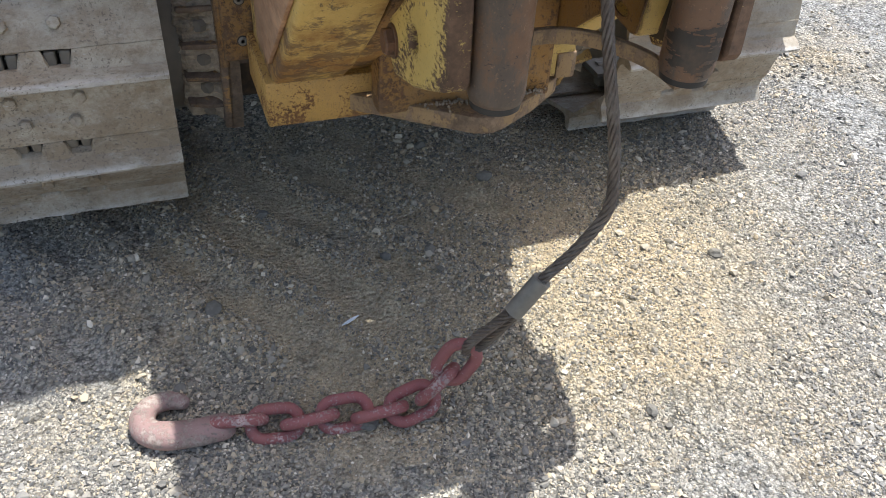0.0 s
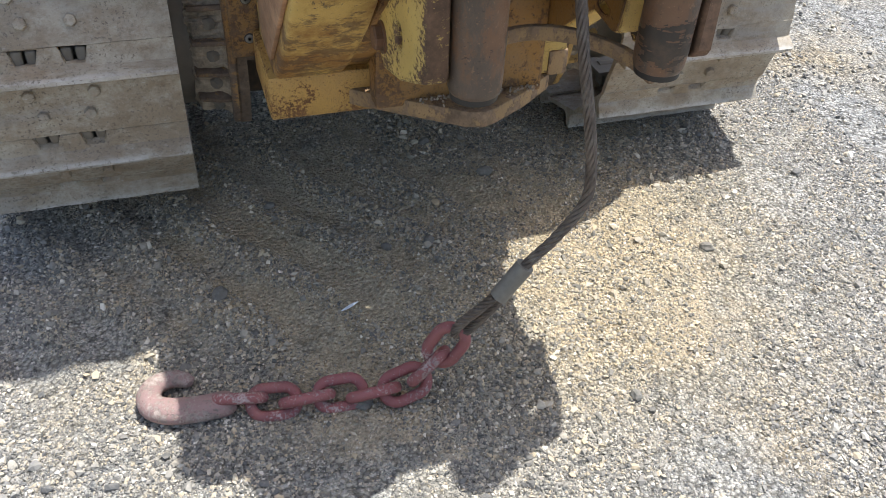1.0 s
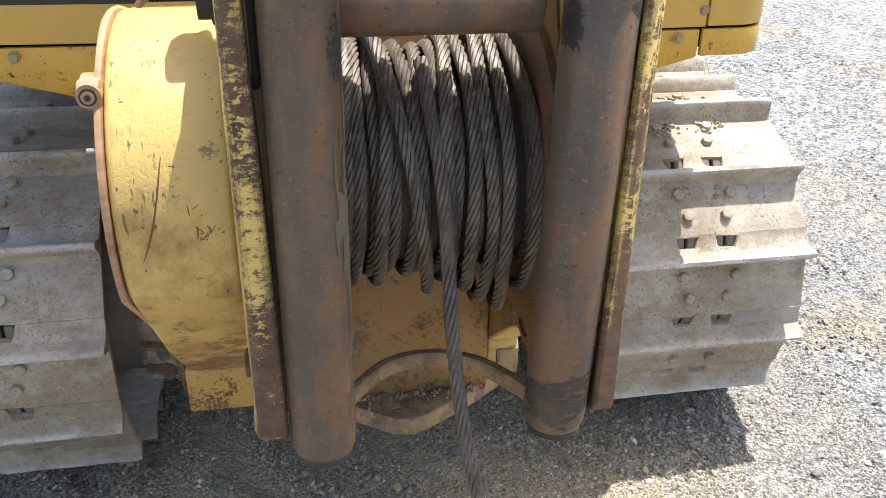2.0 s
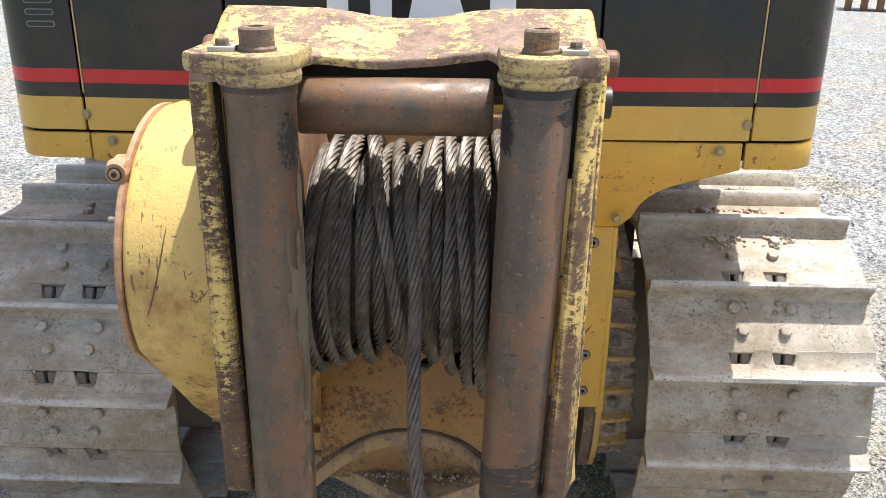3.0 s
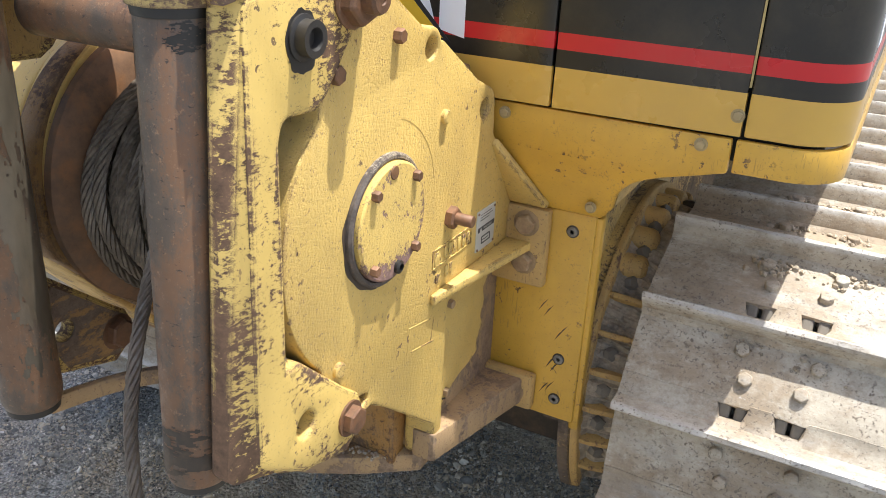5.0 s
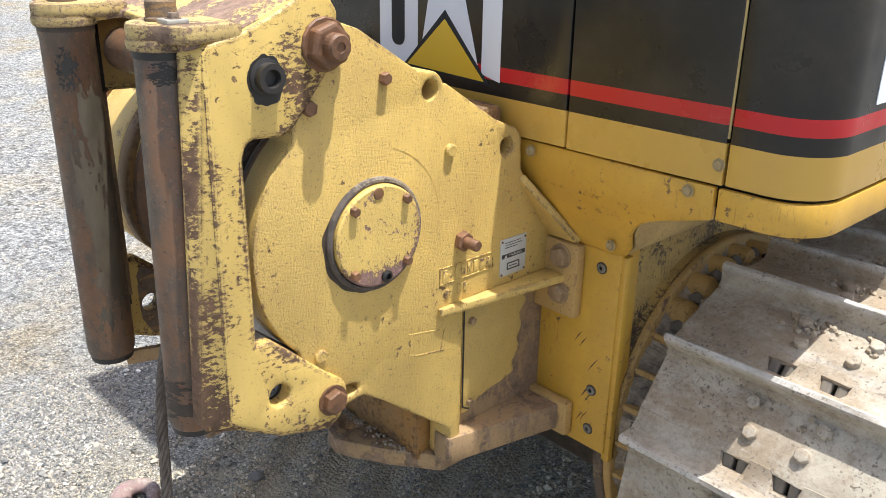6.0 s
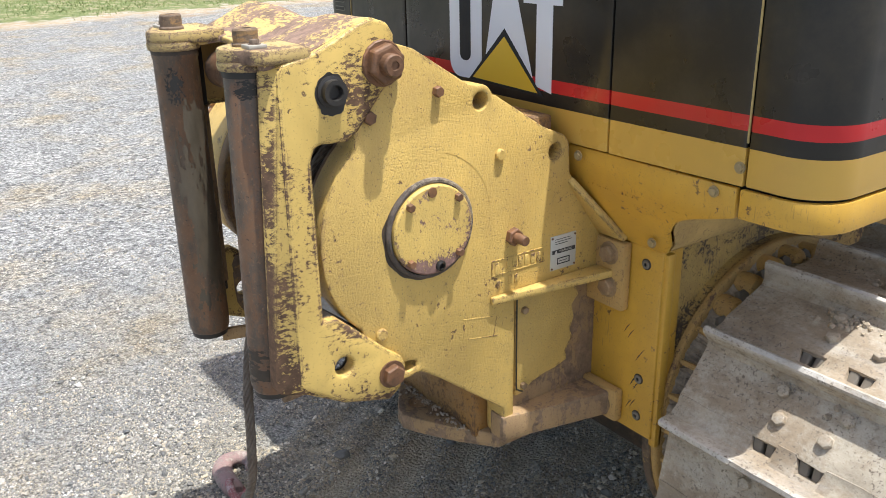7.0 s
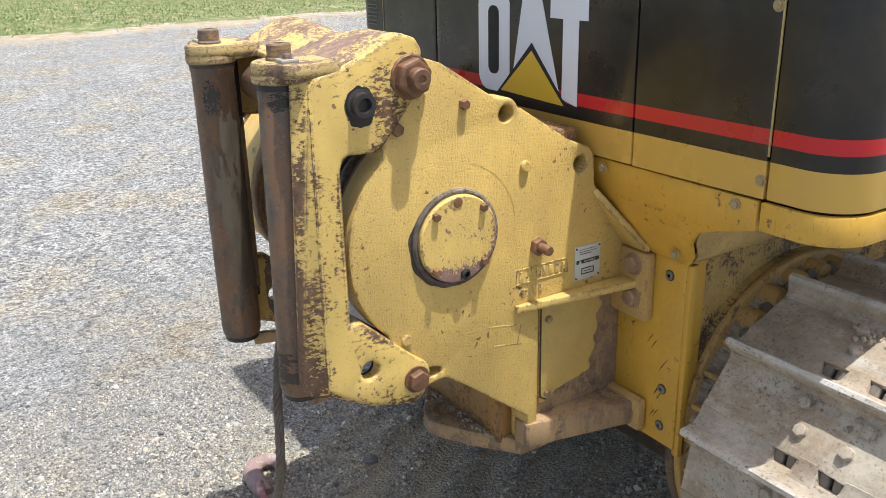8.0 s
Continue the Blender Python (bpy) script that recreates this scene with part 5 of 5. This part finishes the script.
LINKS = (
    ((0.316, 1.444, 0.008), (1.0, -0.2, 0.0), (0.0, 0.75, 0.65)),
    ((0.394, 1.418, 0.002), (1.0, -0.15, 0.0), (0.0, -0.62, 0.78)),
    ((0.47, 1.4, 0.01), (1.0, -0.02, 0.02), (0.0, 0.75, 0.65)),
    ((0.549, 1.396, 0.01), (1.0, -0.1, 0.05), (0.0, -0.62, 0.78)),
    ((0.624, 1.366, 0.022), (1.0, -0.12, 0.2), (0.0, 0.75, 0.65)),
    ((0.699, 1.36, 0.035), (1.0, 0.0, 0.35), (-0.2, -0.65, 0.75)),
    ((0.752, 1.346, 0.098), (0.6, -0.12, 0.8), (-0.5, 0.65, 0.5)),
    ((0.788, 1.333, 0.172), (0.45, -0.1, 0.88), (-0.35, -0.9, 0.2)),
)
for c, along, flat in LINKS:
    link(c, along, flat)


def hook():
    """A grab hook lying flat: an eye end, a shank and a curled point, as a swept bar."""
    path = [(0.305, 1.444, 0.004), (0.27, 1.441, 0.004), (0.22, 1.441, 0.004), (0.16, 1.45, 0.004), (0.122, 1.473, 0.004), (0.112, 1.51, 0.004), (0.13, 1.543, 0.004), (0.168, 1.552, 0.004), (0.197, 1.541, 0.004), (0.208, 1.524, 0.004)]
    bm = tube(catmull(path, 0.008), lambda t: float(np.interp(t, (0, 0.06, 0.2, 0.45, 0.6, 0.9, 0.97, 1), (0.022, 0.034, 0.034, 0.035, 0.031, 0.023, 0.02, 0.01))), 16)
    for v in bm.verts:
        v.co.z = 0.004 + (v.co.z - 0.004) * 0.8
    part("hook", bm, M_HOOK, chain, "dusty faded red forged grab hook")


hook()


# ---- loose stones ----
def pebble_material():
    w = Mat("crushed stone", 0.9)
    r = w.random("island")
    c = w.ramp(r, (0.0, (0.105, 0.108, 0.112)), (0.3, (0.218, 0.215, 0.207)), (0.62, (0.342, 0.33, 0.302)), (0.8, (0.46, 0.395, 0.295)), (0.94, (0.51, 0.492, 0.45)), (1.0, (0.72, 0.705, 0.67)))
    c = w.mix(w.span(reach(w), 0.6, 1.5), c, w.mix(1.0, c, (1.22, 1.12, 0.93), "MULTIPLY"))
    w.color(w.mix(w.ramp(w.noise(120, 4), (0.45, 0.0), (0.8, 0.3)), c, (0.42, 0.38, 0.31)))
    return w.bump(w.noise(250, 3), 0.3, 0.001).m


M_STONE = pebble_material()


def rock_shape(sub=1):
    """Corner points and triangles of a rough ball; 0 gives the eight-faced splinter of crushed stone."""
    bm = bmesh.new()
    if sub:
        bmesh.ops.create_icosphere(bm, subdivisions=sub, radius=1.0)
    else:
        v = [bm.verts.new(p) for p in ((1, 0, 0), (0, 1, 0), (-1, 0, 0), (0, -1, 0), (0.1, 0, 0.9), (0, 0.1, -0.9))]
        for a, b in ((0, 1), (1, 2), (2, 3), (3, 0)):
            bm.faces.new((v[a], v[b], v[4]))
            bm.faces.new((v[b], v[a], v[5]))
        bm.verts.index_update()
    v = np.array([p.co[:] for p in bm.verts])
    f = np.array([[q.index for q in p.verts] for p in bm.faces])
    bm.free()
    return v, f


def scatter(name, count, x0, x1, y0, y1, lo, hi, seed, bare, sub):
    """Angular pebbles lying in the ground, thinner where the sand shows."""
    gen = np.random.default_rng(seed)
    base, faces = rock_shape(sub)
    spots = []
    while len(spots) < count:
        xs, ys, cut = gen.uniform(x0, x1, 4000), gen.uniform(y0, y1, 4000), gen.normal(bare, 0.25, 4000)
        for x, y, c in zip(xs, ys, cut):
            c += 0.24 * math.exp(-((x - 1.0) ** 2 + (y - 2.2) ** 2) / 0.45)
            if noise.noise(Vector((x * 2.6, y * 2.6, 5))) + 0.62 * rut(x, y) + 0.5 * noise.noise(Vector((x * 6, y * 6, 8))) >= c:
                spots.append((x, y, ground_z(x, y)))
    P = np.array(spots[:count])
    s = lo + (hi - lo) * gen.random(count) ** 2.6
    q = gen.normal(size=(count, 4))
    a, b, c, d = (q / np.linalg.norm(q, axis=1)[:, None]).T
    m = np.array([[1 - 2 * (c * c + d * d), 2 * (b * c - a * d), 2 * (b * d + a * c)], [2 * (b * c + a * d), 1 - 2 * (b * b + d * d), 2 * (c * d - a * b)], [2 * (b * d - a * c), 2 * (c * d + a * b), 1 - 2 * (b * b + c * c)]])
    flat = np.stack([np.ones(count), gen.uniform(0.6, 0.95, count), gen.uniform(0.5, 0.85, count)], 1)
    p = base[None] * (1 + gen.uniform(-0.42, 0.42, (count, len(base), 1))) * flat[:, None]
    p = np.einsum("ijn,nkj->nki", m, p) * s[:, None, None]
    p[:, :, 2] *= 0.8
    P[:, 2] += s * 0.3
    V = (p + P[:, None]).reshape(-1, 3)
    Fc = (faces[None] + (np.arange(count) * len(base))[:, None, None]).reshape(-1, 3)
    me = bpy.data.meshes.new(name)
    me.vertices.add(len(V))
    me.vertices.foreach_set("co", V.ravel())
    me.loops.add(len(Fc) * 3)
    me.loops.foreach_set("vertex_index", Fc.ravel())
    me.polygons.add(len(Fc))
    me.polygons.foreach_set("loop_start", np.arange(0, len(Fc) * 3, 3))
    me.update(calc_edges=True)
    me.polygons.foreach_set("use_smooth", [False] * len(Fc))
    me.validate()
    me.materials.append(M_STONE)
    return tagged(new(name, me), "loose grey and tan crushed stone on the yard", "gravel", kind="stuff")


scatter("gravel", 52000, -0.9, 2.5, 0.55, 2.7, 0.0032, 0.0095, 3, -0.1, 0)
scatter("gravel", 130000, -0.9, 2.5, 0.55, 2.7, 0.0022, 0.0066, 7, -0.35, 0)
scatter("gravel", 60000, -0.9, 2.5, 0.55, 2.7, 0.0016, 0.0036, 6, -0.6, 0)
scatter("gravel", 42000, -5.0, 5.0, -0.5, 7.0, 0.005, 0.013, 5, -0.1, 0)
scatter("gravel", 2400, -1.0, 3.2, 0.4, 3.2, 0.008, 0.016, 4, 0.15, 1)


def stone(x, y, size, flat, seed, label, turn=0.0):
    gen = np.random.default_rng(seed)
    base, faces = rock_shape(2)
    bm = bmesh.new()
    k = gen.uniform(0, 50)
    vs = [bm.verts.new(Vector(p) * (1 + 0.35 * noise.noise(Vector(p) * 1.3 + Vector((k, 0, 0))))) for p in base]
    for f in faces:
        bm.faces.new([vs[i] for i in f])
    bmesh.ops.transform(bm, matrix=Matrix.Rotation(turn, 4, "Z") @ Matrix.Diagonal((size, size * 0.7, size * flat, 1)), verts=bm.verts[:])
    ob = part("stone", bm, M_STONE, None, "", False)
    ob.location = (x, y, ground_z(x, y) + size * flat * 0.45)
    return tagged(ob, label, "stone", "loose stones")


for i, (x, y, size, flat, label) in enumerate((
    (1.2, 2.197, 0.028, 0.7, "pale angular stone lying on gravel"), (0.309, 1.848, 0.03, 0.5, "flat bluish grey stone lying on gravel"), (0.59, 1.375, 0.036, 0.3, "flat tan stone beside the chain"),
    (1.06, 2.43, 0.022, 0.7, "grey angular stone lying on gravel"), (0.92, 1.9, 0.022, 0.6, "grey angular stone lying on gravel"), (0.8, 1.93, 0.018, 0.6, "grey angular stone lying on gravel"),
    (2.18, 1.9, 0.02, 0.6, "pale angular stone lying on gravel"), (1.24, 1.2, 0.02, 0.6, "pale angular stone lying on gravel"), (1.7, 1.65, 0.022, 0.6, "tan angular stone lying on gravel"), (0.5, 2.2, 0.02, 0.6, "grey angular stone lying on gravel"))):
    stone(x, y, size, flat, i + 20, label, i * 1.1)


def shard():
    """A thin white splinter on the gravel."""
    bm = prism([(-0.028, -0.003), (-0.01, -0.006), (0.012, -0.003), (0.03, 0.002), (0.012, 0.005), (-0.012, 0.002)], "z", 0, 0.004, bev=0.001)
    ob = part("splinter", bm, M_WHITE, None)
    ob.location, ob.rotation_euler = (0.636, 1.688, ground_z(0.636, 1.688) + 0.008), (0, 0, 0.35)
    return tagged(ob, "thin white splinter lying on the gravel", "debris")


shard()

def clods():
    """Crumbs of dried mud round the bolts of the upper shoes."""
    gen = np.random.default_rng(12)
    base, faces = rock_shape(1)
    V, Fc = [], []
    for deg, y in ((90, 0.04), (90, 0.262), (90, 0.484), (111.5, 0.0), (140.5, 0.0)):
        a = radians(deg)
        n, u = np.array((0, math.cos(a), math.sin(a))), np.array((0, -math.sin(a), math.cos(a)))
        for i in range(70 if deg < 140 else 16):
            bx = gen.choice((-0.075, 0.075)) + gen.normal(0, 0.03)
            p = np.array((1.858 + bx, 2.526 + y, 0.514)) + n * 0.44 + u * (-0.03 + gen.normal(0, 0.012))
            s = gen.uniform(0.003, 0.009)
            V.append(base * (1 + gen.uniform(-0.35, 0.35, (len(base), 1))) * s + p)
            Fc.append(faces + (len(V) - 1) * len(base))
    for i in range(110):
        p = np.array((gen.uniform(0.84, 1.16), 1.797 - abs(gen.normal(0, 0.02)), 0.5515))
        s = gen.uniform(0.0015, 0.0045)
        V.append(base * (1 + gen.uniform(-0.35, 0.35, (len(base), 1))) * s + p)
        Fc.append(faces + (len(V) - 1) * len(base))
    me = bpy.data.meshes.new("mud_crumbs")
    me.from_pydata([tuple(p) for q in V for p in q], [], [tuple(int(j) for j in f) for q in Fc for f in q])
    me.materials.append(M_EARTH)
    tagged(new("mud_crumbs", me), "dried mud crumbs round the track bolts and on the drawbar", "mud", kind="stuff")


clods()

# ---- grass ----
def grass():
    gen = np.random.default_rng(9)
    V, Fc = [], []
    for i in range(26000):
        x, y = -17.6 - 16 * gen.random() ** 1.1, gen.uniform(0.0, 20.0)
        if noise.noise(Vector((x * 0.5, y * 0.5, 2))) + 0.3 * (-18.9 - 0.08 * y - x) < gen.normal(0.0, 0.15):
            continue
        z, h, a, w = ground_z(x, y), gen.uniform(0.025, 0.07), gen.uniform(0, 6.28), gen.uniform(0.006, 0.02)
        dx, dy = math.cos(a) * w, math.sin(a) * w
        lx, ly = gen.normal(0, 0.03), gen.normal(0, 0.03)
        k = len(V)
        V += [(x - dx, y - dy, z - 0.01), (x + dx, y + dy, z - 0.01), (x + dx * 0.6 + lx * 0.5, y + dy * 0.6 + ly * 0.5, z + h * 0.6), (x + lx, y + ly, z + h)]
        Fc += [(k, k + 1, k + 2), (k, k + 2, k + 3)]
    me = bpy.data.meshes.new("grass")
    me.from_pydata(V, [], Fc)
    w = Mat("grass blades", 0.7)
    w.color(w.ramp(w.random("island"), (0.0, (0.12, 0.18, 0.05)), (0.6, (0.2, 0.26, 0.08)), (1.0, (0.34, 0.33, 0.15))))
    me.materials.append(w.m)
    tagged(new("grass", me), "short green grass at the edge of the gravel", "grass", kind="stuff")


grass()


# ---- distant bucket ----
def bucket():
    """A rusty excavator bucket far off with its teeth down."""
    b = thing("excavator_bucket", "rusty brown excavator bucket resting on its teeth", "bucket")
    b.location = (9.9, 21.5, ground_z(9.9, 21.5))
    b.rotation_euler = (0, 0, radians(-22))
    bm = prism([(-0.25, 0.3), (-0.2, 0.7), (0.1, 1.1), (0.7, 1.2), (0.9, 0.8), (0.7, 0.45), (0.3, 0.32)], "x", 0.0, 1.5, bev=0.03)
    part("shell", bm, M_RUST, b)
    for k in range(5):
        x = 0.05 + 0.34 * k
        bm = prism([(-0.28, 0.0), (-0.16, 0.02), (-0.08, 0.4), (-0.28, 0.45)], "x", x - 0.08, x + 0.08, bev=0.02)
        part("tooth", bm, M_RUST, b)


bucket()
